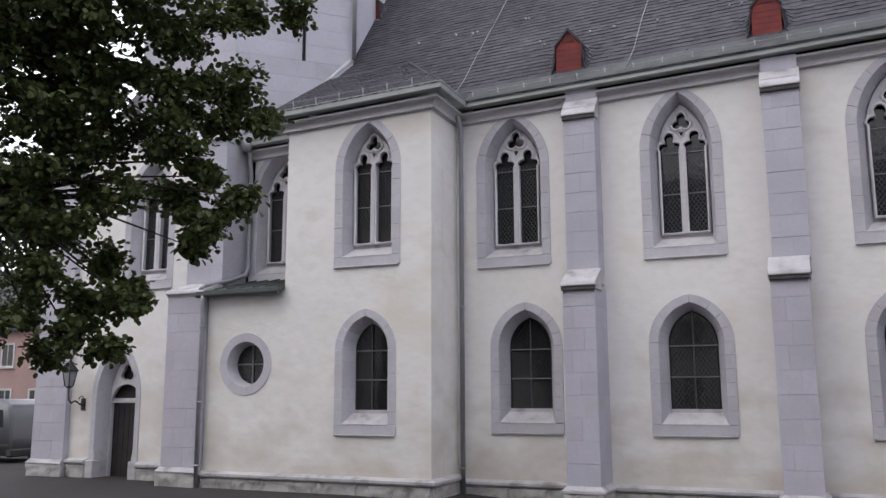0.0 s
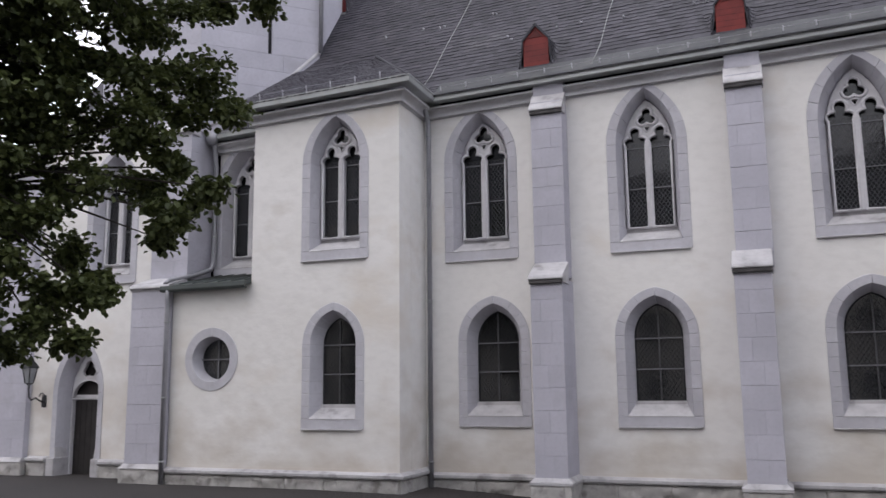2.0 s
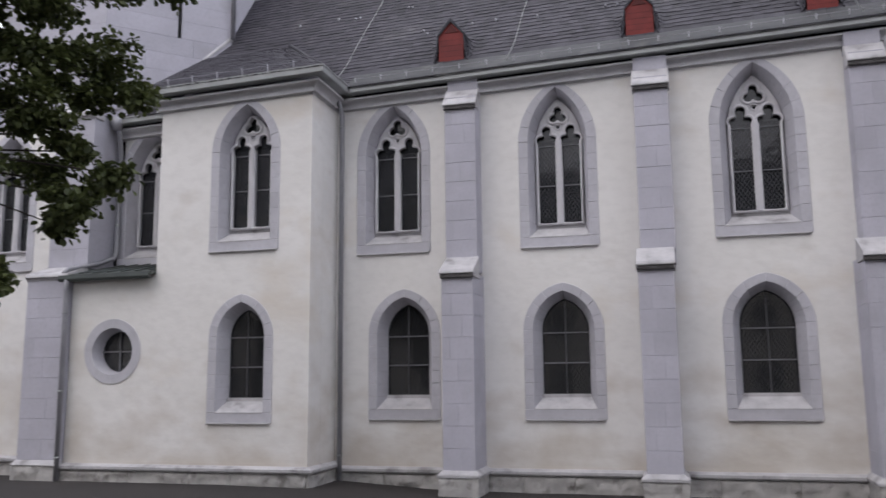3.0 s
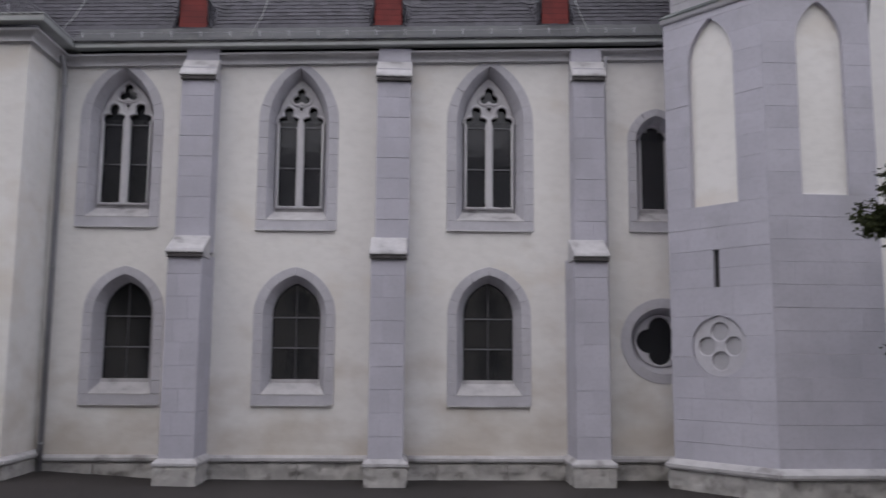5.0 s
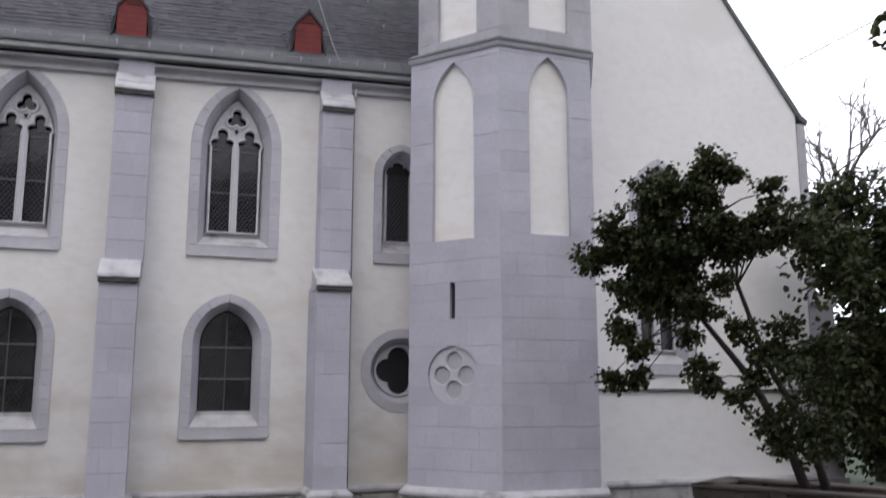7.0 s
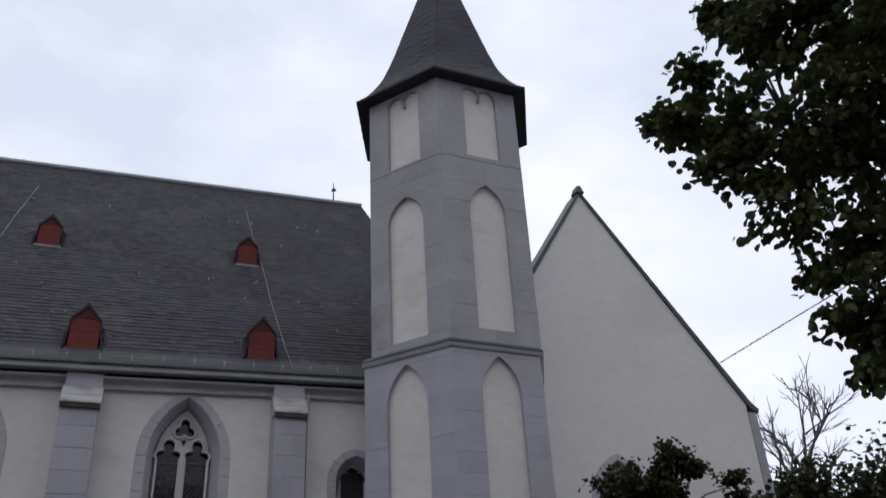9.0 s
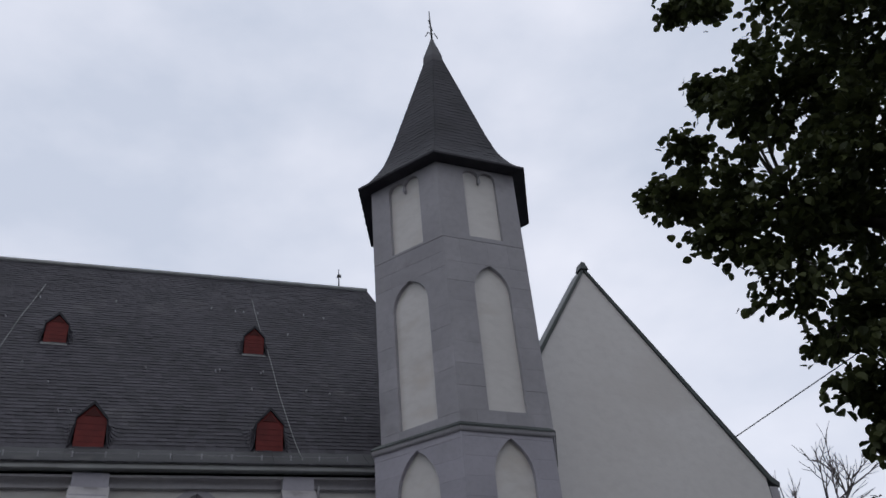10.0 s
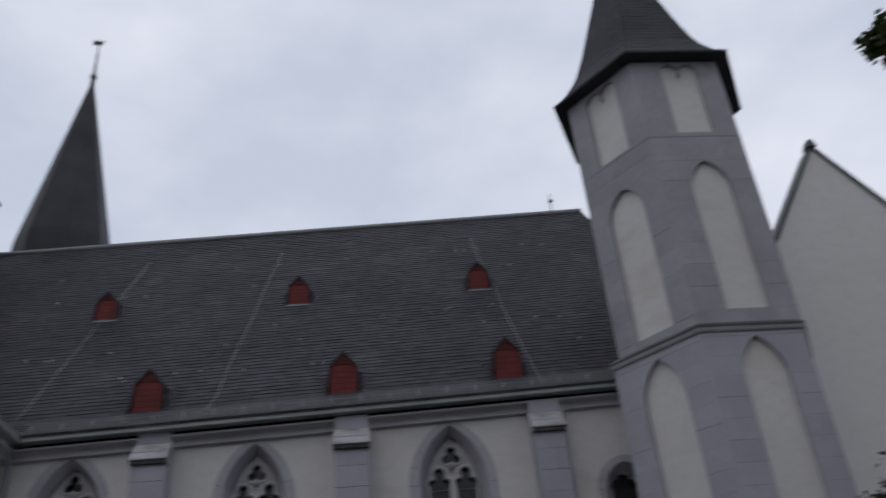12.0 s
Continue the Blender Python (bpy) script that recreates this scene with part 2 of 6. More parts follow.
def tube(points, radius, sides=8):
    """A round rod along points; radius: one number or one for each point."""
    bm = bmesh.new()
    pts = [Vector(p) for p in points]
    rad = radius if isinstance(radius, (list, tuple)) else [radius] * len(pts)
    rings = []
    for i, p in enumerate(pts):
        d = (pts[min(i + 1, len(pts) - 1)] - pts[max(i - 1, 0)]).normalized()
        u = d.orthogonal().normalized() if i == 0 else (u - d * u.dot(d)).normalized()
        v = d.cross(u)
        rings.append([bm.verts.new(p + (u * math.cos(a) + v * math.sin(a)) * rad[i]) for a in (math.tau * s / sides for s in range(sides))])
    for r, s in zip(rings, rings[1:]):
        for j in range(sides):
            bm.faces.new((r[j], r[(j + 1) % sides], s[(j + 1) % sides], s[j]))
    bm.faces.new(rings[0][::-1])
    bm.faces.new(rings[-1])
    for f in bm.faces:
        f.smooth = True
    return bm


def arch(w, zb, zs, h, n=9):
    """A pointed arch's contour about x = 0, from the bottom left over the apex to the bottom right."""
    r = (h * h + w * w) / (2 * w)
    top = math.asin(min(1, h / r))
    left = [(-w + r - r * math.cos(top * i / n), zs + r * math.sin(top * i / n)) for i in range(n + 1)]
    left[-1] = (0.0, zs + h)
    side = [(-w, zb + (zs - zb) * i / 6) for i in range(6)]
    half = side + left
    return half + [(-x, z) for x, z in half[-2::-1]]


def circle(cx, cz, r, n=32):
    return [(cx + r * math.cos(math.tau * i / n), cz + r * math.sin(math.tau * i / n)) for i in range(n)]


def foil(cx, cz, d, a, lobes, turn=90.0, n=48):
    """The outline of lobes round circles of radius a whose middles lie d from the centre."""
    out = []
    for i in range(n):
        th, best = math.tau * i / n, 0.0
        for k in range(lobes):
            ph = th - radians(turn) - math.tau * k / lobes
            q = a * a - (d * math.sin(ph)) ** 2
            if q > 0:
                best = max(best, d * math.cos(ph) + math.sqrt(q))
        out.append((cx + best * math.cos(th), cz + best * math.sin(th)))
    return out


def light_outline(cx, w, zb, zs):
    """One window light of half-width w with a cusped trefoil head above zs."""
    head = []
    for i in range(25):
        th = radians(-12 + 204 * i / 24)
        best = 0.0
        for k, (d, a, t) in enumerate(((0.62 * w, 0.52 * w, 0), (0.62 * w, 0.52 * w, 180), (0.95 * w, 0.58 * w, 90))):
            ph = th - radians(t)
            q = a * a - (d * math.sin(ph)) ** 2
            if q > 0 and d * math.cos(ph) + math.sqrt(q) > best:
                best = d * math.cos(ph) + math.sqrt(q)
        best = max(best, 0.55 * w)
        head.append((cx + best * math.cos(th), zs + best * math.sin(th)))
    return [(cx - w, zb), (cx + w, zb), (cx + w, zs - 0.24 * w)] + head + [(cx - w, zs - 0.24 * w)]


def ring_piece(outer, inner, i, j, y0, y1, gap=0.003):
    """The stones of a surround between contour samples i and j."""
    lo, li = outer[i : j + 1], inner[i : j + 1]
    pts = lo + li[::-1]
    cx, cz = sum(p[0] for p in pts) / len(pts), sum(p[1] for p in pts) / len(pts)

    def shrink(a, b):
        d = Vector((b[0] - a[0], b[1] - a[1]))
        d = d.normalized() * gap if d.length > 0 else d
        return (a[0] + d.x, a[1] + d.y)

    lo = [shrink(lo[0], lo[1])] + lo[1:-1] + [shrink(lo[-1], lo[-2])]
    li = [shrink(li[0], li[1])] + li[1:-1] + [shrink(li[-1], li[-2])]
    return plate([lo + li[::-1]], y0, y1, None, 0.003)


def loft(a, ya, b, yb):
    """A band between contour a at ya and contour b at yb."""
    bm = bmesh.new()
    va = [bm.verts.new((x, ya, z)) for x, z in a]
    vb = [bm.verts.new((x, yb, z)) for x, z in b]
    for i in range(len(a) - 1):
        bm.faces.new((va[i], va[i + 1], vb[i + 1], vb[i]))
    return bm


def moved(points, dx, dz=0.0):
    return [(x + dx, z + dz) for x, z in points]


def lattice(x0, x1, z0, z1, y, step=0.085, slope=1.4, t=0.009):
    """Diamond lead cames across one light."""
    bm = bmesh.new()
    for s in (1, -1):
        k0, k1 = z0 - max(s * slope * x0, s * slope * x1), z1 - min(s * slope * x0, s * slope * x1)
        k = math.ceil(k0 / (step * slope)) * step * slope
        while k < k1:
            pts = []
            xa, xb = sorted(((z0 - k) / (s * slope), (z1 - k) / (s * slope)))
            xa, xb = max(xa, x0), min(xb, x1)
            if xb - xa > 0.02:
                za, zb_ = s * slope * xa + k, s * slope * xb + k
                d = Vector((xb - xa, zb_ - za)).normalized()
                n = Vector((-d.y, d.x)) * t / 2
                for (px, pz) in ((xa - n.x, za - n.y), (xb - n.x, zb_ - n.y), (xb + n.x, zb_ + n.y), (xa + n.x, za + n.y)):
                    pts.append(bm.verts.new((px, y, pz)))
                bm.faces.new(pts)
            k += step * slope
    return bm



def spread_out(contour, d):
    """The arch contour moved outwards by d."""
    out = []
    for i, (x, z) in enumerate(contour):
        a, b = contour[max(i - 1, 0)], contour[min(i + 1, len(contour) - 1)]
        n = Vector((-(b[1] - a[1]), b[0] - a[0])).normalized()
        out.append((x + n.x * d, z + n.y * d))
    return out


def splayed_stone(outer, inner, back, i, j, deep, gap=0.0024):
    """One block of a window's surround with its flat face and the splay towards the panes."""
    def span(c):
        pts = [Vector(p) for p in c[i : j + 1]]
        pts[0] += (pts[1] - pts[0]).normalized() * gap
        pts[-1] += (pts[-2] - pts[-1]).normalized() * gap
        return pts
    rows = [(span(outer), -0.018), (span(inner), -0.018), (span(back), deep), (span(outer), 0.2)]
    bm = bmesh.new()
    vs = [[bm.verts.new((p.x, y, p.y)) for p in pts] for pts, y in rows]
    for q in range(j - i):
        for r_ in range(4):
            u, v = vs[r_], vs[(r_ + 1) % 4]
            bm.faces.new((u[q], u[q + 1], v[q + 1], v[q]))
    bm.faces.new([c[0] for c in vs])
    bm.faces.new([c[-1] for c in vs[::-1]])
    bmesh.ops.recalc_face_normals(bm, faces=bm.faces)
    sharp = [e for e in bm.edges if all(abs(v.co.y + 0.018) < 1e-5 for v in e.verts)]
    bmesh.ops.bevel(bm, geom=sharp, offset=0.006, segments=1, affect="EDGES")
    return bm


def edge_roll(outline, rad, y):
    """A round moulding that follows a closed outline in the plane at y."""
    pts = [(x, y, z) for x, z in outline]
    return tube(pts + pts[:2], rad, 6)


# ---- windows ----


def gothic_window(name, cx, y, w, zb, zs, h, label, upper, gw=0.49, band=0.2, deep=0.40, lights=2):
    """A pointed window in a wall whose face is at y: surround stones, splayed reveal, sill, tracery, leaded panes and bars."""
    win = thing(name, label, "window", "", "structure")
    t = Matrix.Translation((cx, y, 0))
    outer = arch(w, zb + 0.205, zs, h)
    inner = arch(w - band, zb + 0.205, zs, h - (0.15 if upper else 0.17))
    gb = zb + 0.50
    glass = arch(gw, zb + 0.205, zs, h - 0.31)
    cuts = [0, 1, 2, 3, 4, 5, 6, 8, 10, 12, 15, 18, 20, 22, 24, 25, 26, 27, 28, 29, 30]
    for a, b in zip(cuts, cuts[1:]):
        part("stone", splayed_stone(outer, inner, glass, a, b, deep), DRESSING, win, m=t)
    part("joint_bed", loft(spread_out(inner, 0.012), 0.0, spread_out(glass, 0.012), deep), MORTAR, win, m=t)
    glass = arch(gw, gb, zs, h - 0.31)
    part("stone", plate([[(-w, zb), (w, zb), (w, zb + 0.2), (-w, zb + 0.2)]], -0.024, 0.14, t, 0.004), DRESSING, win)
    part("drip_edge", box(-w + 0.01, w - 0.04, -0.06, -0.002, zb - 0.03, zb - 0.002, 0.006), CAPSTONE, win, "thin pale drip edge under the surround", m=t)
    # the sill slopes up from the surround to the foot of the panes
    bm = bmesh.new()
    a, b = w - band, gw
    sl = gb - 0.07
    v = [bm.verts.new(p) for p in ((-a, -0.03, zb + 0.21), (a, -0.03, zb + 0.21), (b + 0.03, deep - 0.06, sl), (-b - 0.03, deep - 0.06, sl), (-a, -0.03, zb + 0.19), (a, -0.03, zb + 0.19), (b + 0.03, deep - 0.06, gb), (-b - 0.03, deep - 0.06, gb), (b + 0.03, deep + 0.05, gb), (-b - 0.03, deep + 0.05, gb))]
    for f in ((0, 1, 2, 3), (4, 5, 1, 0), (3, 2, 6, 7), (7, 6, 8, 9), (5, 2, 1), (4, 0, 3)):
        bm.faces.new([v[i] for i in f])
    bmesh.ops.recalc_face_normals(bm, faces=bm.faces)
    part("window_sill", bm, CAPSTONE, win, "pale sloping stone sill", m=t)
    apex = glass[len(glass) // 2][1]
    if upper:
        if lights == 2:
            lw, off = gw * 0.43, gw * 0.515
            heads = zs + 0.09
            holes = [light_outline(-off, lw, gb + 0.02, heads), light_outline(off, lw, gb + 0.02, heads)]
            holes.append(foil(0, heads + 1.04 * gw, 0.215 * gw, 0.225 * gw, 3))
            holes.append(foil(0, heads + 0.55 * gw, 0.06 * gw, 0.075 * gw, 3, -90, 18))
            part("tracery", plate([glass] + holes, deep - 0.10, deep + 0.08, t, 0.018), TRACERY, win, "pale carved stone tracery")
            rings = [edge_roll(o, 0.034 if i < 3 else 0.018, deep - 0.105) for i, o in enumerate(holes)]
            part("tracery_moulding", joined(rings), TRACERY, win, "rounded pale moulding round the openings", m=t)
            part("mullion", box(-0.06, 0.06, deep - 0.15, deep + 0.06, gb, heads + 0.02, 0.025), TRACERY, win, "slender stone mullion", m=t)
            spans = [(-off - lw, -off + lw), (off - lw, off + lw)]
        else:
            part("tracery", plate([glass, light_outline(0, gw * 0.8, gb + 0.02, zs + 0.15)], deep - 0.08, deep + 0.08, t, 0.015), TRACERY, win, "pale cusped stone head")
            spans = [(-gw * 0.8, gw * 0.8)]
    else:
        spans = [(-gw, 0.0), (0.0, gw)]
    for a, b in spans:
        pane = plate([glass], deep + 0.02, deep + 0.03, t) if (not upper and a < 0) else None
        if upper:
            part("pane", box(a - 0.02, b + 0.02, deep + 0.02, deep + 0.03, gb, zs + 0.42), GLASS, win, m=t)
            part("lead_lattice", lattice(a, b, gb, zs + 0.10, deep + 0.012), LEAD, win, m=t)
        elif pane is not None:
            part("pane", pane, GLASS, win)
    if upper and lights == 2:
        part("pane", plate([[p for p in glass if p[1] > zs + 0.1]], deep + 0.03, deep + 0.04, t), GLASS, win)
        for z in (gb + 0.86, heads - 0.12):
            part("saddle_bar", box(-gw + 0.05, gw - 0.05, deep - 0.01, deep + 0.012, z, z + 0.022), BAR, win, m=t)
    if not upper:
        rise = h - 0.33
        part("lead_lattice", joined([lattice(-gw, gw, gb, zs, deep + 0.012), lattice(-gw * 0.9, gw * 0.9, zs, zs + rise * 0.4, deep + 0.012), lattice(-gw * 0.62, gw * 0.62, zs + rise * 0.4, zs + rise * 0.68, deep + 0.012), lattice(-gw * 0.32, gw * 0.32, zs + rise * 0.68, zs + rise * 0.86, deep + 0.012)]), IRON, win, m=t)
        for dz in (0.62, 1.24):
            part("saddle_bar", box(-gw, gw, deep - 0.02, deep + 0.01, gb + dz, gb + dz + 0.024), BAR, win, m=t)
        part("glazing_bar", box(-0.012, 0.012, deep - 0.012, deep + 0.01, gb, apex - 0.05), LEAD, win, m=t)
        part("window_frame", loft([(x * 1.0, z) for x, z in glass], deep - 0.02, [(x * 0.94, gb + (z - gb) * 0.985) for x, z in glass], deep + 0.005), IRON, win, "dark metal frame", m=t)
    return outer


# centre, wall face, half-width, bottom, spring line, rise
UPPER = [("window_1", -5.665, -1.43, 0.81, 5.025, 7.2, 1.18, 1), ("window_2", -2.81, 0.0, 0.845, 5.03, 7.27, 1.26, 1), ("window_3", 0.82, 0.0, 0.82, 5.0, 7.27, 1.32, 1), ("window_4", 4.80, 0.0, 0.90, 5.03, 7.32, 1.38, 1), ("window_5", -8.95, 0.0, 0.84, 5.02, 7.2, 1.25, 1), ("window_6", -12.45, -0.65, 0.82, 4.95, 7.2, 1.25, 1)]
LOWER = [("window_7", -5.675, -1.43, 0.735, 1.455, 3.22, 0.88), ("window_8", -2.57, 0.0, 0.80, 1.475, 3.28, 0.95), ("window_9", 0.84, 0.0, 0.82, 1.475, 3.28, 0.96), ("window_10", 4.78, 0.0, 0.85, 1.475, 3.30, 0.98)]
holes_main, holes_bay, holes_base = [], [], []
for nm, cx, y, w, zb, zs, h, kind in UPPER:
    out = gothic_window(nm, cx, y, w, zb, zs, h, "tall pointed church window with pale stone tracery and leaded panes", kind, 0.53 if w > 0.83 else 0.50)
    hole = moved(arch(w - 0.06, zb + 0.06, zs, h - 0.08), cx)
    (holes_main if y == 0 else holes_bay if y < -1 else holes_base).append(hole)
for nm, cx, y, w, zb, zs, h in LOWER:
    gothic_window(nm, cx, y, w, zb, zs, h, "lower pointed church window with dark panes and iron bars", 0, w - 0.34, 0.19, 0.33)
    hole = moved(arch(w - 0.06, zb + 0.06, zs, h - 0.08), cx)
    (holes_main if y == 0 else holes_bay).append(hole)
gothic_window("window_11", 8.31, 0.0, 0.62, 5.06, 6.98, 0.70, "narrow pointed window with a cusped stone head beside the stair tower", 1, 0.32, 0.18, 0.36, 1)
holes_main.append(moved(arch(0.56, 5.12, 6.95, 0.65), 8.31))


def oculus(name, cx, cz, y, r, rg, label, quatre):
    win = thing(name, label, "window", "", "structure")
    t = Matrix.Translation((0, y, 0))
    ro, ri = circle(cx, cz, r, 48), circle(cx, cz, r - 0.2, 48)
    for k in range(8):
        a = [ro[(k * 6 + i) % 48] for i in range(7)]
        b = [ri[(k * 6 + i) % 48] for i in range(7)]
        part("stone", plate([a + b[::-1]], -0.018, 0.14, t, 0.004), DRESSING, win)
    part("reveal", loft(ri + ri[:1], -0.012, circle(cx, cz, rg, 48) + circle(cx, cz, rg, 48)[:1], 0.3), DRESSING, win, m=t)
    part("pane", plate([circle(cx, cz, rg + 0.02, 40)], 0.31, 0.32, t), GLASS, win)
    if quatre:
        part("tracery", plate([circle(cx, cz, rg + 0.01, 48), foil(cx, cz, rg * 0.47, rg * 0.46, 4, 90)], 0.2, 0.31, t, 0.015), DRESSING, win, "grey stone quatrefoil plate")
    else:
        part("glazing_bar", box(cx - 0.016, cx + 0.016, 0.27, 0.30, cz - rg, cz + rg), BAR, win, m=t)
        part("saddle_bar", box(cx - rg, cx + rg, 0.26, 0.30, cz - 0.016, cz + 0.016), BAR, win, m=t)
        part("lead_lattice", lattice(cx - rg * 0.72, cx + rg * 0.72, cz - rg * 0.72, cz + rg * 0.72, 0.305), LEAD, win, m=t)


oculus("window_12", -8.74, 2.965, -1.43, 0.70, 0.44, "round window with a pale stone ring and iron bars", False)
holes_bay.append(circle(-8.74, 2.965, 0.64, 40))
oculus("window_13", 8.34, 2.80, 0.0, 0.87, 0.53, "round quatrefoil window half hidden beside the stair tower", True)
holes_main.append(circle(8.34, 2.80, 0.80, 40))

# ---- walls ----
EAVE = 8.66
SHEAR = Matrix(((1, 0, 0, 0), (0, 1, 0, 0), (0.031, 0, 1, -0.093), (0, 0, 0, 1)))  # eaves sheared up to the east to fit the camera's view
DOOR = (-13.255, 0.795, 2.25, 1.5)  # middle, half-width, spring line, rise
door_hole = moved(arch(DOOR[1] - 0.08, -0.4, DOOR[2], DOOR[3] * 0.88), DOOR[0])
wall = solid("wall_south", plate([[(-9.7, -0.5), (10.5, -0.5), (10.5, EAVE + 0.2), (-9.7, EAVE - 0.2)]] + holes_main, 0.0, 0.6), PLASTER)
tagged(wall, "white lime-plastered church wall, brown stains and shade painted towards its foot", "wall", "", "structure")
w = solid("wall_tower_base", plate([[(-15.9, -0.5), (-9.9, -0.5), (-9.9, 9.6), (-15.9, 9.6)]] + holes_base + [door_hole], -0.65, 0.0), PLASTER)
tagged(w, "white plastered base wall of the west tower", "wall", "", "structure")
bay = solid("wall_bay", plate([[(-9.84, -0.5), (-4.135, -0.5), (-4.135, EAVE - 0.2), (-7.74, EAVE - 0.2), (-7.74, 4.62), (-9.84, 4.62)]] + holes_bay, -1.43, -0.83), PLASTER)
tagged(bay, "white plastered front of a projecting church bay", "wall", "", "structure")
w = solid("wall_bay_east", box(-4.735, -4.135, -0.827, -0.003, -0.5, EAVE - 0.2), PLASTER)
tagged(w, "white plastered side of the projecting bay", "wall", "", "structure")
w = solid("wall_bay_west", box(-7.74, -7.24, -0.827, -0.003, -0.5, EAVE - 0.2), PLASTER)
tagged(w, "white plastered side of the projecting bay", "wall", "", "structure")
# added dark sheet behind the panes in place of the unlit nave
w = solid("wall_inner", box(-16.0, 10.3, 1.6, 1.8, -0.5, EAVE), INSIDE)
tagged(w, "dark sheet standing in for the unlit church interior", "wall", "", "structure")
w = solid("wall_north", box(-16.2, 10.5, 12.1, 12.6, -0.5, EAVE + 0.3), PLASTER)
tagged(w, "white plastered back wall of the church", "wall", "", "structure")
w = solid("wall_east", box(10.1, 10.497, 0.603, 12.097, -0.5, EAVE + 0.3), PLASTER)
tagged(w, "white plastered end wall of the church", "wall", "", "structure")
w = solid("wall_west", box(-16.2, -15.8, 0.603, 12.097, -0.5, EAVE + 0.3), PLASTER)
tagged(w, "white plastered west end wall of the church", "wall", "", "structure")

# ---- cornice, gutter, roof ----
COVE = [(0.075 + 0.15 * (1 - math.cos(math.pi / 2 * k / 6)), EAVE - 0.04 + 0.105 * math.sin(math.pi / 2 * k / 6)) for k in range(7)]
MOULD = [(0.0, EAVE - 0.125), (0.02, EAVE - 0.125), (0.02, EAVE - 0.10), (0.10, EAVE - 0.10), (0.10, EAVE - 0.06), (0.075, EAVE - 0.05)] + COVE + [(0.245, EAVE + 0.065), (0.245, EAVE + 0.105), (0.09, EAVE + 0.112), (0.09, EAVE + 0.17), (0.0, EAVE + 0.17)]
GUTTER = [(0.18, EAVE + 0.178), (0.385, EAVE + 0.178), (0.40, EAVE + 0.19), (0.40, EAVE + 0.30), (0.415, EAVE + 0.308), (0.415, EAVE + 0.335), (0.375, EAVE + 0.335), (0.375, EAVE + 0.215), (0.20, EAVE + 0.21)]
BAYLINE = [(-7.74, -0.002), (-7.74, -1.43), (-4.135, -1.43), (-4.135, -0.002)]
for nm, prof, mat_, lab in (("cornice", MOULD, CORNICE, "grey moulded stone cornice under the eaves"), ("gutter", GUTTER, ZINC, "green-grey zinc box gutter along the eaves")):
    for path in ([(-9.75, 0.0), (-7.745, 0.0)], BAYLINE, [(-4.13, 0.0), (9.3, 0.0)]):
        tagged(solid(nm, profile_run(prof, path), mat_, m=SHEAR), lab, nm, "eaves", "structure")

RIDGE_Y, RIDGE_Z, RIDGE_X = 6.1, 17.52, 10.2
PROFILE = [(-0.42, EAVE + 0.30), (0.15, EAVE + 0.78), (0.75, EAVE + 1.62), (RIDGE_Y, RIDGE_Z)]


def roof_z(y):
    """Height of the main roof's south slope, which flares out at the eaves."""
    for (a, za), (b, zb) in zip(PROFILE, PROFILE[1:]):
        if y <= b:
            return za + (zb - za) * (y - a) / (b - a)
    return RIDGE_Z


def slate_sheet(surface, rows, cols_at, rng, lift=0.008, drop=1.35):
    """Overlapping slates as loose islands in one mesh. surface(u, v) -> point, up the slope with v; cols_at(v) -> (u0, u1, step)."""
    verts, faces = [], []
    for r, (v0, v1) in enumerate(rows):
        u0, u1, step = cols_at(v0)
        u = u0 - step * (0.5 if r % 2 else 0.0) - rng.random() * step * 0.3
        while u < u1:
            a, b = max(u, u0), min(u + step * (0.9 + 0.2 * rng.random()), u1)
            u = b if b > u else u + step
            if b - a < 0.02:
                continue
            j = (rng.random() - 0.5) * 0.16 * (v1 - v0)
            top = v0 + (v1 - v0) * drop
            p = [Vector(surface(a + 0.003, v0 + j)), Vector(surface(b - 0.003, v0 + j * 0.3)), Vector(surface(b - 0.003, top)), Vector(surface(a + 0.003, top))]
            n = (p[1] - p[0]).cross(p[3] - p[0]).normalized()
            h = lift * (0.8 + 0.7 * rng.random())
            m = (p[0] + p[1]) / 2 - (p[3] - p[0]) * 0.10
            q = [p[0] + n * h * 1.6, m + n * h * 1.7, p[1] + n * h * 1.6, p[2] + n * 0.002, p[3] + n * 0.002, p[0], m.copy(), p[1]]
            o = len(verts)
            verts += [tuple(x) for x in q]
            faces += [(o, o + 1, o + 2, o + 3, o + 4), (o + 5, o + 6, o + 1, o), (o + 6, o + 7, o + 2, o + 1)]
    me = bpy.data.meshes.new("slates")
    me.from_pydata(verts, [], faces)
    me.update()
    return me


rng = random.Random(4)
roof = thing("roof", "steep slate church roof with a flared eave", "roof", "", "structure")
bm = bmesh.new()
secs = []
for x in (-15.9, RIDGE_X):
    ends = [(y, z) for y, z in PROFILE] + [(2 * RIDGE_Y - y, z) for y, z in PROFILE[-2::-1]]
    secs.append([bm.verts.new((x + (0.0 if x < 0 else 1.4 * (RIDGE_Z - z) / (RIDGE_Z - EAVE)), y, z)) for y, z in ends])
for i in range(len(secs[0]) - 1):
    bm.faces.new((secs[0][i], secs[1][i], secs[1][i + 1], secs[0][i + 1]))
bm.faces.new(secs[0][::-1])
bm.faces.new(secs[1])
bmesh.ops.recalc_face_normals(bm, faces=bm.faces)
part("roof_deck", bm, SLATE, roof, m=SHEAR)
ys, y = [], PROFILE[0][0]
while y < RIDGE_Y - 0.05:
    dz = 0.001
    k = math.hypot(1, (roof_z(y + dz) - roof_z(y)) / dz)
    ys.append((y, min(y + 0.145 / k, RIDGE_Y)))
    y += 0.145 / k
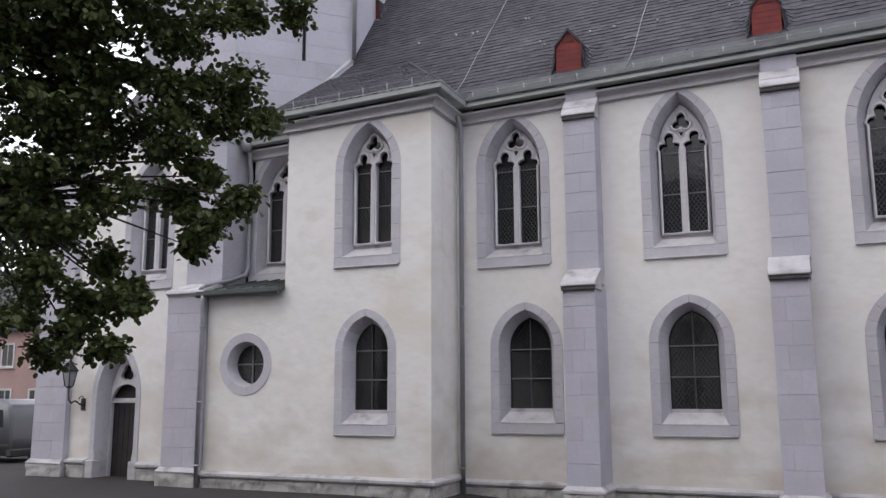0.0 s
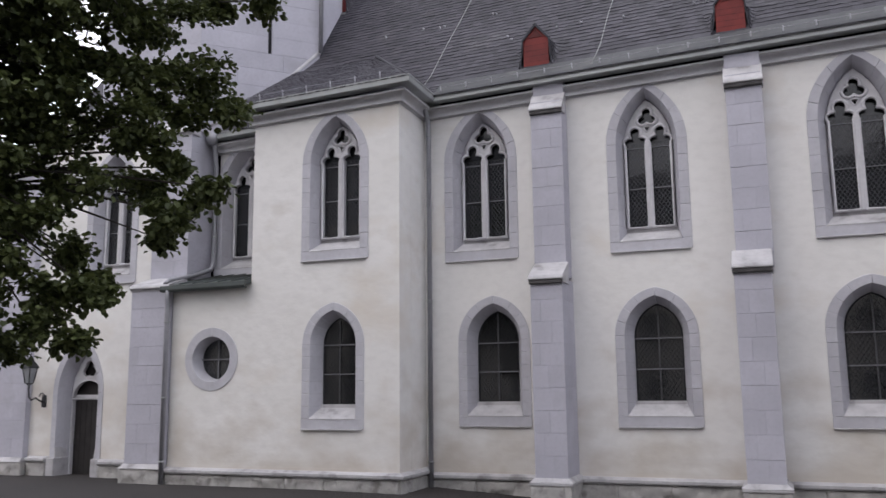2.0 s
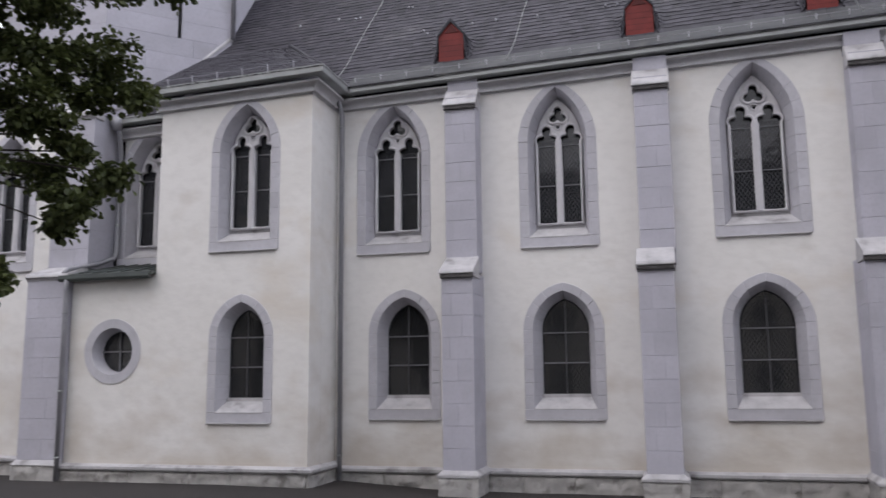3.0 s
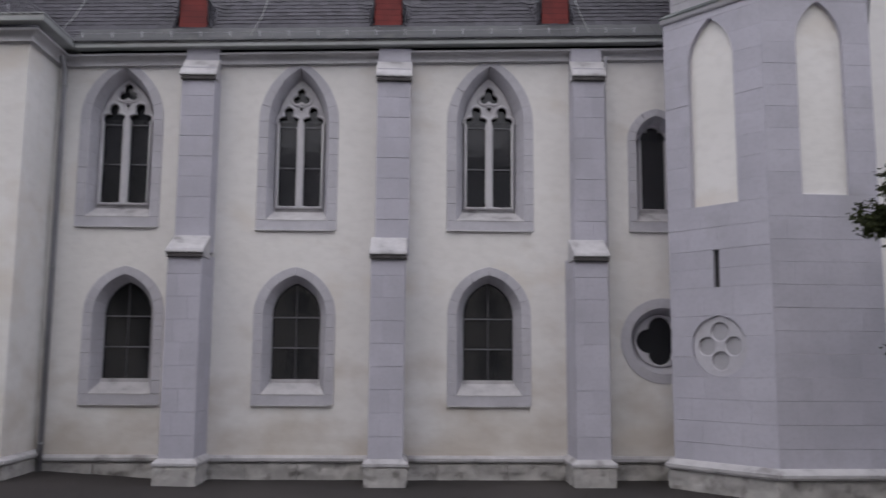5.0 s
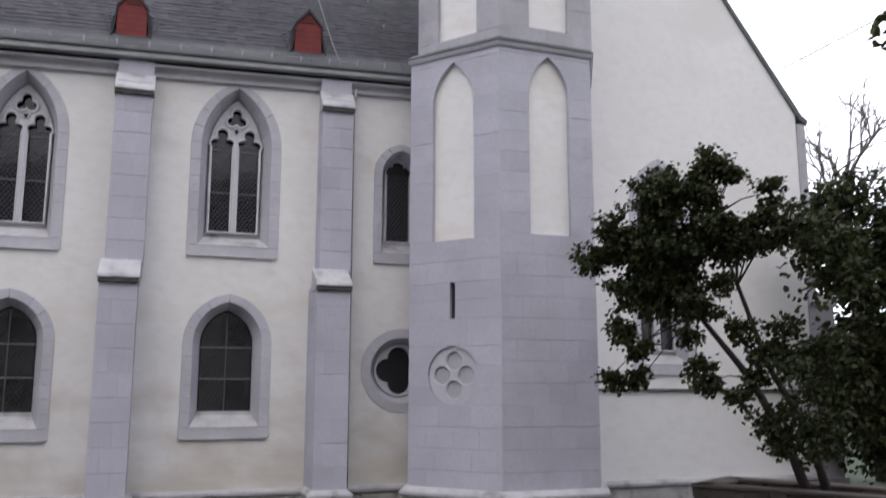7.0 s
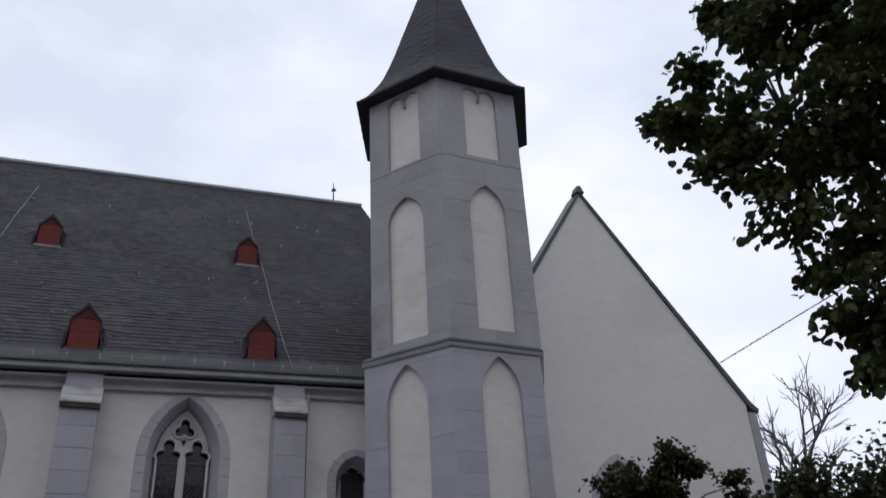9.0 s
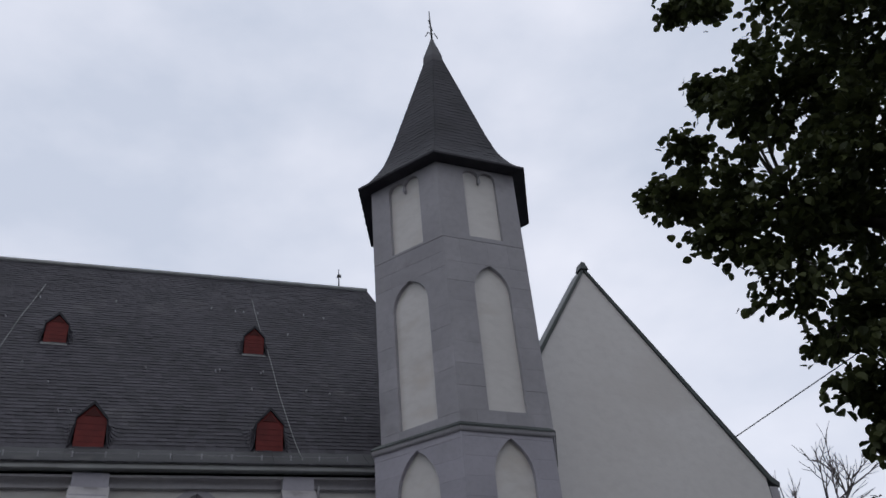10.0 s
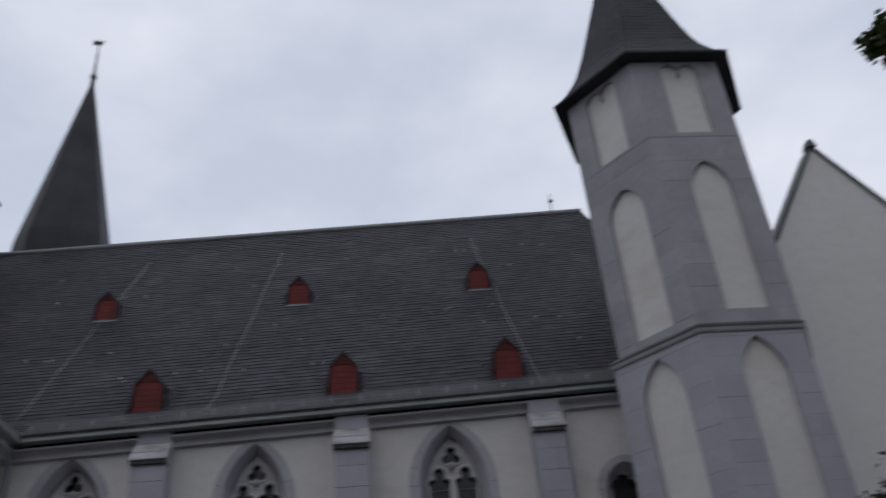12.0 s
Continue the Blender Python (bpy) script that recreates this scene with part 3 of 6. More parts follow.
sl = part("slates", slate_sheet(lambda u, v: (u, min(v, RIDGE_Y), roof_z(min(v, RIDGE_Y)) + 0.004), ys, lambda v: (-9.0, RIDGE_X + 1.4 * (RIDGE_Z - roof_z(v)) / (RIDGE_Z - EAVE), 0.2), rng, 0.009), SLATE, roof, m=SHEAR)
tagged(sl, "overlapping old grey slates", kind="stuff")
part("ridge_cap", tube([(-9, RIDGE_Y, RIDGE_Z + 0.02), (RIDGE_X, RIDGE_Y, RIDGE_Z + 0.02)], 0.09), ZINC, roof, "dull metal ridge capping", m=SHEAR)

strip = [(-0.425, roof_z(-0.425) + 0.03), (-0.36, roof_z(-0.36) + 0.045), (0.06, roof_z(0.06) + 0.045), (0.06, roof_z(0.06) + 0.01), (-0.425, roof_z(-0.425) - 0.02)]
x = -3.75
while x < 9.25:
    e = min(x + 2.0, 9.3)
    part("eaves_sheet", profile_run([(-y, z) for y, z in strip], [(x, 0.0), (e - 0.006, 0.0)]), EAVESHEET, roof, "dull grey sheet-metal strip above the gutter", m=SHEAR)
    x = e

# ---- ground ----


def ground_z(x, y):
    a = min(max((-1.5 - x) / 3.0, 0), 1) * 0.2
    b = min(max((-y - 5.0) / 10.0, 0), 1)
    return 0.03 + a + 0.65 * b * b * (3 - 2 * b)


bm = bmesh.new()
gx = [-900, -200, -60] + list(range(-30, 36, 2)) + [60, 200, 900]
gy = [-900, -200, -60] + list(range(-30, 26, 2)) + [60, 200, 900]
gv = {(i, j): bm.verts.new((x, y, ground_z(x, y))) for i, x in enumerate(gx) for j, y in enumerate(gy)}
for i in range(len(gx) - 1):
    for j in range(len(gy) - 1):
        f = bm.faces.new((gv[i, j], gv[i + 1, j], gv[i + 1, j + 1], gv[i, j + 1]))
        f.smooth = True
tagged(solid("ground", bm, ASPHALT), "dark grey asphalt forecourt sloping gently to the church", "ground", "", "structure")

# ---- plinths ----


def rough_slab(p, q, depth, z0, z1, seed, rough=0.03):
    """A rough-hewn whitewashed block whose face runs from p to q in plan, uneven in courses."""
    r = random.Random(seed)
    p, q = Vector(p), Vector(q)
    d = (q - p).normalized()
    n = Vector((d.y, -d.x))
    nx, nz = max(3, int((q - p).length / 0.07)), max(3, int((z1 - z0) / 0.06))
    ph = [r.uniform(0, 6.28) for _ in range(4)]
    bm = bmesh.new()
    grid = []
    for i in range(nx + 1):
        col = []
        for k in range(nz + 1):
            u, w = (q - p).length * i / nx, z0 + (z1 - z0) * k / nz
            joint = 0.9 if (u + ph[2] * 0.1 + 0.13 * round(w * 4)) % 0.46 < 0.06 else 0.0
            groove = 0.6 if math.sin(w * 26 + 0.7 * math.sin(u * 4 + ph[0]) + ph[1]) > 0.86 else 0.0
            o = rough * (0.5 * math.sin(u * 5.3 + ph[2]) * math.sin(w * 11 + ph[3]) + r.uniform(-0.4, 0.4) - groove - joint)
            a = p + d * u + n * (o if k < nz else -0.01)
            col.append(bm.verts.new((a.x, a.y, w)))
        grid.append(col)
    for i in range(nx):
        for k in range(nz):
            bm.faces.new((grid[i][k], grid[i + 1][k], grid[i + 1][k + 1], grid[i][k + 1])).smooth = True
    back = [bm.verts.new((v.x, v.y, w)) for w in (z0, z1) for v in (p - n * depth, q - n * depth)]
    bm.faces.new([back[0], back[2]] + [v for v in grid[0][::-1]])
    bm.faces.new([back[3], back[1]] + [v for v in grid[-1]])
    bm.faces.new([back[2], back[3]] + [c[-1] for c in grid[::-1]])
    bm.faces.new([back[1], back[0]] + [c[0] for c in grid])
    bm.faces.new((back[0], back[1], back[3], back[2]))
    bmesh.ops.recalc_face_normals(bm, faces=bm.faces)
    return bm


def rubble_band(name, path, z0, z1, out, label, seed):
    """A rough stone base course under a moulded cap along a plan path."""
    t = thing(name, label, "plinth", "", "structure")
    r = random.Random(seed)
    part("plinth_cap", profile_run([(0.0, z1 - 0.13), (out + 0.03, z1 - 0.13), (out + 0.05, z1 - 0.10), (out + 0.05, z1 - 0.05), (0.03, z1), (0.0, z1)], path), CAPSTONE, t, "pale moulded stone cap")
    part("plinth_core", profile_run([(0.0, z0 - 0.5), (out - 0.03, z0 - 0.5), (out - 0.03, z1 - 0.132), (0.0, z1 - 0.132)], path), RUBBLE, t)
    for (ax, ay), (bx, by) in zip(path, path[1:]):
        d = Vector((bx - ax, by - ay))
        ln = d.length
        d.normalize()
        n = Vector((d.y, -d.x))
        k = max(1, round(ln / 1.3))
        cuts = [0.0] + [ln * (i + r.uniform(-0.2, 0.2)) / k for i in range(1, k)] + [ln]
        for s, e in zip(cuts, cuts[1:]):
            p = [Vector((ax, ay)) + d * v + n * out for v in (s, e)]
            part("base_facing", rough_slab(tuple(p[0]), tuple(p[1]), 0.12, z0 - 0.14, z1 - 0.15, r.randint(0, 999), 0.045), RUBBLE, t)
    return t


rubble_band("plinth_main", [(-4.13, 0.0), (9.0, 0.0)], 0.05, 0.50, 0.06, "whitewashed rubble base course of the church wall", 1)
rubble_band("plinth_bay", [(-9.84, -1.43), (-4.135, -1.43), (-4.135, -0.003)], 0.2, 0.60, 0.09, "whitewashed rubble base course of the projecting bay", 2)
rubble_band("plinth_tower_base", [(-12.42, -0.65), (-10.95, -0.65)], 0.2, 0.66, 0.12, "whitewashed rubble base beside the church door", 3)
rubble_band("plinth_tower_base_west", [(-14.7, -0.65), (-14.09, -0.65)], 0.2, 0.70, 0.12, "whitewashed rubble base beside the church door", 3)

# ---- buttresses ----


def courses(parent, x0, x1, y0, y1, z0, z1, rng, h=0.42, mat_=None):
    """Dressed blocks laid in courses, one or two to a course."""
    n = max(1, round((z1 - z0) / h))
    zz = [z0 + (z1 - z0) * i / n for i in range(n + 1)]
    for i, (a, b) in enumerate(zip(zz, zz[1:])):
        cuts = [x0, x1]
        if i % 5 != 3:
            cuts.insert(1, x0 + (x1 - x0) * (rng.choice((0.25, 0.31, 0.36)) if i % 2 else rng.choice((0.5, 0.58, 0.64))))
        for p, q in zip(cuts, cuts[1:]):
            dy = rng.uniform(-0.003, 0.003)
            part("stone", box(p, q, y0 + dy, y1, a + 0.002, b - 0.002, 0.004), mat_ or STONE, parent)


def wedge(x0, x1, ya, za, yb, zb, drop=0.16, lip=0.05):
    """A weathered coping that slopes from the front (ya, za) up to the back (yb, zb), with a lip and drip."""
    lip += 0.04
    prof = [(ya - lip, za - drop + 0.015), (ya - lip, za - drop + 0.05), (ya - lip + 0.035, za - drop + 0.10), (yb, zb), (yb, za - drop - 0.05), (ya - 0.01, za - drop - 0.05), (ya - 0.03, za - drop + 0.01)]
    bm = bmesh.new()
    l = [bm.verts.new((x0 - lip * 0.35, y, z)) for y, z in prof]
    r = [bm.verts.new((x1 + lip * 0.35, y, z)) for y, z in prof]
    for i in range(7):
        bm.faces.new((l[i], r[i], r[(i + 1) % 7], l[(i + 1) % 7]))
    bm.faces.new(l)
    bm.faces.new(r[::-1])
    bmesh.ops.recalc_face_normals(bm, faces=bm.faces)
    bmesh.ops.bevel(bm, geom=list(bm.edges), offset=0.01, segments=1, affect="EDGES")
    return bm


def buttress(x0, x1, u0, u1, top, seed):
    r = random.Random(seed)
    b = thing("buttress", "lavender-grey stone buttress in two stages with pale sloping copings", "buttress", "wall buttresses", "structure")
    part("core", box(x0 + 0.01, x1 - 0.01, -0.98, -0.001, 0.05, 4.4), STONE, b)
    part("core", box(u0 + 0.01, u1 - 0.01, -0.47, -0.001, 4.5, top + 0.2), STONE, b)
    courses(b, x0, x1, -1.0, -0.002, 0.52, 4.42, r)
    courses(b, u0, u1, -0.50, -0.002, 4.74, top, r)
    part("coping", wedge(x0, x1, -1.0, 4.52, -0.49, 4.80, 0.15), CAPSTONE, b, "pale weathered sloping coping")
    part("coping", wedge(u0, u1, -0.50, top + 0.15, -0.24, top + 0.44, 0.17), CAPSTONE, b, "pale weathered sloping coping")
    # dark strips paint in the shade under both copings
    part("drip_mould", box(x0 - 0.015, x1 + 0.015, -1.07, -0.99, 4.30, 4.376, 0.012), SOOTSHADE, b, "near-black drip under the coping, soot and shade in its colour")
    part("drip_mould", box(u0 - 0.015, u1 + 0.015, -0.565, -0.49, top - 0.09, top - 0.012, 0.012), SOOTSHADE, b, "near-black drip under the coping, soot and shade in its colour")
    part("cap_block", box(u0, u1, -0.265, -0.002, top + 0.30, top + 0.70, 0.008), STONE, b)
    base = [(x0 - 0.1, -0.002), (x0 - 0.1, -1.1), (x1 + 0.1, -1.1), (x1 + 0.1, -0.002)]
    part("plinth_cap", prism(base, 0.40, 0.46, None, 0.012), CAPSTONE, b, "pale moulded stone cap")
    part("plinth_cap", prism(base, 0.46, 0.54, [(x0 - 0.01, -0.002), (x0 - 0.01, -1.01), (x1 + 0.01, -1.01), (x1 + 0.01, -0.002)]), CAPSTONE, b, "pale moulded stone cap")
    part("base_block", box(x0 - 0.04, x1 + 0.04, -1.04, -0.002, -0.3, 0.395), RUBBLE, b)
    for k, (p, q) in enumerate((((x0 - 0.07, -1.08), (x1 + 0.07, -1.08)), ((x1 + 0.07, -1.08), (x1 + 0.07, -0.002)), ((x0 - 0.07, -0.002), (x0 - 0.07, -1.08)))):
        part("base_facing", rough_slab(p, q, 0.12, -0.3, 0.398, seed * 5 + k), RUBBLE, b, "rough whitewashed stone facing")


buttress(-1.46, -0.81, -1.49, -0.825, 8.06, 11)
buttress(2.41, 3.07, 2.458, 3.13, 8.10, 12)
buttress(6.35, 7.005, 6.465, 7.11, 8.18, 13)

# ---- six-sided stair tower ----


def octagon(cx, cy, apo):
    k = apo * math.tan(radians(22.5))
    pts = [(-k, -apo), (k, -apo), (apo, -k), (apo, k), (k, apo), (-k, apo), (-apo, k), (-apo, -k)]
    return [(cx + x, cy + y) for x, y in pts]


def half_arch(hw, zb, zs, za):
    """Half-width of a niche at a height: straight jambs, then a pointed or round head."""
    r = ((za - zs) ** 2 + hw * hw) / (2 * hw)

    def f(z):
        if z <= zs:
            return hw
        return max(0.0, math.sqrt(max(0.0, r * r - (z - zs) ** 2)) - (r - hw))

    return f


def ashlar_face(parent, m, s, z0, z1, openings, rng, mat_, h=0.4, thick=0.14, skip=(), cols=(0.34, 0.66)):
    """Stones of one face of half-width s, laid in courses round its openings (middle, bottom, top, half-width by height)."""
    marks = sorted({z0, z1, *(v for o in openings for v in o[1:3] if z0 < v < z1), *(v for k in skip for v in k if z0 < v < z1)})
    zz = []
    for a, b in zip(marks, marks[1:]):
        n = max(1, round((b - a) / h))
        zz += [a + (b - a) * i / n for i in range(n)]
    zz.append(z1)
    g = 0.002
    for i, (a, b) in enumerate(zip(zz, zz[1:])):
        mid = (a + b) / 2
        if any(p < mid < q for p, q in skip):
            continue
        hit = [o for o in openings if o[1] < mid < o[2]]
        dy = rng.uniform(-0.003, 0.003)
        if not hit:
            if cols is None:
                cuts = [-s] + [s * (k + rng.uniform(-0.08, 0.08)) for k in ((-0.38, 0.3) if i % 2 else (-0.62, 0.02, 0.6))] + [s]
            else:
                cuts = [-s, -s + 2 * s * (cols[0] if i % 2 else cols[1]), s]
            for p, q in zip(cuts, cuts[1:]):
                e = 0.0006 if cols is None else g
                part("stone", plate([[(p + e, a + g), (q - e, a + g), (q - e, b - g), (p + e, b - g)]], dy, thick, m, 0.0015 if cols is None else 0.003), mat_, parent)
            continue
        c, _, _, f = hit[0]
        steps = [a + g + (b - a - 2 * g) * k / 6 for k in range(7)]
        left = [(-s + g, a + g)] + [(c - f(z), z) for z in steps] + [(-s + g, b - g)]
        right = [(c + f(z), z) for z in steps] + [(s - g, b - g), (s - g, a + g)]
        for loop in (left, right[::-1]):
            part("stone", plate([loop], dy, thick, m), mat_, parent)


HEX = [(8.2, -1.02), (9.52, -2.62), (11.56, -2.55), (12.5, -0.72), (11.5, 1.1), (9.1, 1.0)]
TC = (10.49, -0.80)


def scaled(poly, c, k):
    return [(c[0] + (x - c[0]) * k, c[1] + (y - c[1]) * k) for x, y in poly]


def face_frame(p, q):
    """The frame of a wall face from p to q (as seen from outside, left to right), with its half-width."""
    p, q = Vector(p), Vector(q)
    mid, d = (p + q) / 2, (q - p)
    return Matrix.Translation((mid.x, mid.y, 0)) @ Matrix.Rotation(math.atan2(d.y, d.x), 4, "Z"), d.length / 2


stair = thing("stair_tower", "six-sided lavender-grey stone stair tower with white blind niches and a slate spire", "tower", "", "structure")
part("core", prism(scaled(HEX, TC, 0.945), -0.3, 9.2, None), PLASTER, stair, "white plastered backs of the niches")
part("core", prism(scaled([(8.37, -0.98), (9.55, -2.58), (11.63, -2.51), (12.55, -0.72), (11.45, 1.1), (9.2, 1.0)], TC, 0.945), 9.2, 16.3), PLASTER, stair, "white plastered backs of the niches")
rng = random.Random(21)
HEX2 = [(8.37, -0.98), (9.55, -2.58), (11.63, -2.51), (12.55, -0.72), (11.45, 1.1), (9.2, 1.0)]
UPFACES = [face_frame(HEX2[1], HEX2[2]), face_frame(HEX2[0], HEX2[1]), face_frame(HEX2[5], HEX2[0]), face_frame(HEX2[2], HEX2[3])]
FACES = [face_frame(HEX[1], HEX[2]), face_frame(HEX[0], HEX[1]), face_frame(HEX[5], HEX[0]), face_frame(HEX[2], HEX[3])]
qc, qr = 2.67, 0.56
quat = (-0.03, qc - qr, qc + qr, lambda z: math.sqrt(max(0.0, qr * qr - (z - qc) ** 2)))
slit = (-0.03, 3.76, 4.46, lambda z: 0.06)
front = [(0.06, 5.37, 9.0, half_arch(0.445, 5.37, 8.2, 9.0)), (0.06, 9.60, 13.2, half_arch(0.445, 9.6, 12.5, 13.2))]
side = [(-0.02, 5.30, 8.95, half_arch(0.48, 5.3, 8.1, 8.95)), (-0.02, 9.52, 13.05, half_arch(0.48, 9.52, 12.4, 13.05)), slit, quat]
for k, ops in ((0, front), (1, side), (2, []), (3, [])):
    m, s = FACES[k]
    ashlar_face(stair, m, s, 0.5, 9.10, [o for o in ops if o[1] < 9], rng, STONE, 0.39, 0.11, (), None)
    m, s = UPFACES[k]
    ashlar_face(stair, m, s, 9.28, 13.85, [o for o in ops if o[1] > 9], rng, TOWERSTONE, 0.5, 0.11, (), None)


def twin_arch(c, hw, zb, zt):
    """Two round-headed lights side by side that share a small pendant."""
    q = hw / 2
    zs = zt - q
    pts = [(c - hw, zb), (c + hw, zb), (c + hw, zs)]
    pts += [(c + q + q * math.cos(math.pi * i / 10), zs + q * math.sin(math.pi * i / 10)) for i in range(1, 10)]
    pts += [(c + 0.035, zs - 0.12), (c, zs - 0.17), (c - 0.035, zs - 0.12)]
    pts += [(c - q + q * math.cos(math.pi * i / 10), zs + q * math.sin(math.pi * i / 10)) for i in range(1, 10)]
    return pts + [(c - hw, zs)]


for k, c in ((0, 0.08), (1, 0.0), (2, None), (3, None)):
    m, s = UPFACES[k]
    loops = [[(-s, 13.86), (s, 13.86), (s, 16.4), (-s, 16.4)]]
    if c is not None:
        loops.append(twin_arch(c, 0.43 if k == 0 else 0.45, 13.98 if k == 0 else 13.93, 16.01))
    part("belfry_panel", plate(loops, 0.0, 0.11, m, 0.004), TOWERSTONE, stair, "grey stone panel with a twin blind arch")
part("blind_quatrefoil", plate([circle(-0.03, qc, qr + 0.01, 40), circle(-0.03, qc + 0.27, 0.165, 24), circle(-0.03, qc - 0.27, 0.165, 24), circle(0.24, qc, 0.165, 24), circle(-0.30, qc, 0.165, 24)], 0.045, 0.09, FACES[1][0], 0.02), DRESSING, stair, "pale carved blind quatrefoil")
part("roundel_back", plate([circle(-0.03, qc, qr + 0.005, 40)], 0.092, 0.105, FACES[1][0]), TOWERSTONE, stair, "grey stone ground of the blind quatrefoil")
# near-black plate in place of the slit's inner shade
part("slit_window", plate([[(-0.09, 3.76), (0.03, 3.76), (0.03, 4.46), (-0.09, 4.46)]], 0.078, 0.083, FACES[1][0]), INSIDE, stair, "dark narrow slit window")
part("string_course", profile_run([(-0.05, 9.09), (0.03, 9.09), (0.05, 9.12), (0.06, 9.16), (0.06, 9.18), (0.0, 9.26), (-0.05, 9.26)], HEX, True), TOWERSTONE, stair, "projecting moulded stone string course")
part("flashing", profile_run([(-0.02, 9.215), (0.075, 9.185), (0.075, 9.215), (-0.02, 9.30)], HEX, True), COPPER, stair, "dark metal flashing on the string course")
part("plinth_cap", profile_run([(-0.05, 0.40), (0.14, 0.40), (0.16, 0.44), (0.16, 0.49), (0.03, 0.58), (-0.05, 0.58)], HEX, True), CAPSTONE, stair, "pale moulded stone cap")
part("eaves_board", profile_run([(-0.05, 16.20), (0.04, 16.20), (0.27, 16.215), (0.31, 16.23), (0.31, 16.29), (-0.05, 16.29)], HEX2, True, -0.12), SPIRESLATE, stair, "dark boarded eaves")
base = scaled(HEX, TC, 1.05)
for i in range(6):
    part("base_facing", rough_slab(base[i], base[(i + 1) % 6], 0.2, -0.3, 0.398, 60 + i, 0.035), RUBBLE, stair, "rough whitewashed stone facing")


def spire_mesh(rings_):
    """A closed skin over a stack of (polygon, height)."""
    bm = bmesh.new()
    rings = [[bm.verts.new((x, y, z)) for x, y in poly] for poly, z in rings_]
    k = len(rings[0])
    for p, q in zip(rings, rings[1:]):
        for i in range(k):
            bm.faces.new((p[i], p[(i + 1) % k], q[(i + 1) % k], q[i]))
    bm.faces.new(rings[0][::-1])
    bm.faces.new(rings[-1])
    return bm


SPIRE = [(1.16, 16.16), (1.05, 16.37), (0.93, 16.72), (0.84, 17.05), (0.765, 17.45), (0.675, 18.0), (0.125, 21.75)]
SC = (10.56, -0.80)
spire = part("spire_deck", spire_mesh([(scaled(HEX2, SC, k), z) for k, z in SPIRE]), SPIRESLATE, stair, "dark slate six-sided spire with flared eaves")


def spire_at(a, z):
    for (pa, za), (pb, zb) in zip(SPIRE, SPIRE[1:]):
        if z <= zb or zb == SPIRE[-1][1]:
            k = pa + (pb - pa) * (z - za) / (zb - za)
            break
    i = math.floor(a)
    p = Vector(scaled(HEX2, SC, k)[i % 6]).lerp(Vector(scaled(HEX2, SC, k)[(i + 1) % 6]), a - i)
    return (p.x, p.y, z)


rows, z = [], 16.17
while z < 21.6:
    rows.append((z, z + 0.15))
    z += 0.15
for i in range(6):
    sl = part("slates", slate_sheet(spire_at, rows, lambda v, i=i: (i + 0.001, i + 0.999, 0.22 / max(0.25, 2.1 * (22.6 - v) * 0.13)), rng, 0.006), SPIRESLATE, spire)
    tagged(sl, "dark slates on one face of the spire", kind="stuff")
part("lead_cap", spire_mesh([(scaled(HEX, SC, k), z) for k, z in ((0.165, 21.35), (0.15, 21.75), (0.045, 22.5), (0.02, 22.7))]), LEAD, stair, "pale grey lead spire cap")
FX, FY = SC
part("finial", tube([(FX, FY, 22.6), (FX, FY, 24.0)], [0.035, 0.015]), IRON, stair, "wrought-iron cross finial")
part("finial", joined([tube([(FX - 0.12, FY - 0.18, 23.35), (FX + 0.12, FY + 0.18, 23.35)], 0.02), tube([(FX - 0.2, FY, 22.8), (FX - 0.1, FY, 23.02), (FX, FY, 22.92), (FX + 0.1, FY, 23.02), (FX + 0.2, FY, 22.8)], 0.016), tube([(FX - 0.1, FY - 0.1, 23.1), (FX, FY, 23.35), (FX + 0.05, FY + 0.1, 23.6)], 0.012)]), IRON, stair, "wrought-iron cross arms")

# ---- gabled wing ----
GY = -0.78
gwin = moved(arch(0.72, 2.83, 6.55, 1.0), 14.23)
g = solid("wall_gable", plate([[(10.2, -0.5), (18.25, -0.5), (18.25, 9.35), (14.25, 14.70), (10.75, 9.2), (10.2, 9.2)], gwin], GY, GY + 0.6), CLEANPLASTER)
tagged(g, "tall white plastered gable wall", "wall", "", "structure")
gothic_window("window_14", 14.23, GY, 0.80, 2.76, 6.55, 1.14, "tall pointed window in the gable behind the tree", 1, 0.5)
w = solid("wall_gable_foot", box(11.9, 18.25, GY - 0.1, GY - 0.003, -0.5, 2.38, 0.01), CLEANPLASTER)
tagged(w, "white plastered thicker foot of the gable wall", "wall", "", "structure")
tagged(solid("ledge", box(11.9, 18.3, GY - 0.17, GY - 0.003, 2.38, 2.43), COPPER), "dark sheet-metal ledge along the wall foot", "ledge", "", "structure")
rubble_band("plinth_gable", [(12.0, GY - 0.1), (18.25, GY - 0.1)], 0.05, 0.50, 0.06, "whitewashed rubble base course under the gable wall", 8)
w = solid("wall_wing_east", box(17.75, 18.25, GY + 0.603, 14.0, -0.5, 9.3), CLEANPLASTER)
tagged(w, "white plastered side wall of the gabled wing", "wall", "", "structure")
wing = thing("roof_wing", "steep slate roof of the gabled wing", "roof", "", "structure")
bm = bmesh.new()
A = [(10.7, 8.75), (14.25, 14.2), (18.3, 8.72), (18.2, 8.6), (14.25, 14.0), (10.8, 8.65)]
f0, f1 = [bm.verts.new((x, GY + 0.58, z)) for x, z in A], [bm.verts.new((x, 14.2, z)) for x, z in A]
for i in range(6):
    bm.faces.new((f0[i], f0[(i + 1) % 6], f1[(i + 1) % 6], f1[i]))
bm.faces.new(f0)
bm.faces.new(f1[::-1])
bmesh.ops.recalc_face_normals(bm, faces=bm.faces)
part("roof_deck", bm, SPIRESLATE, wing)
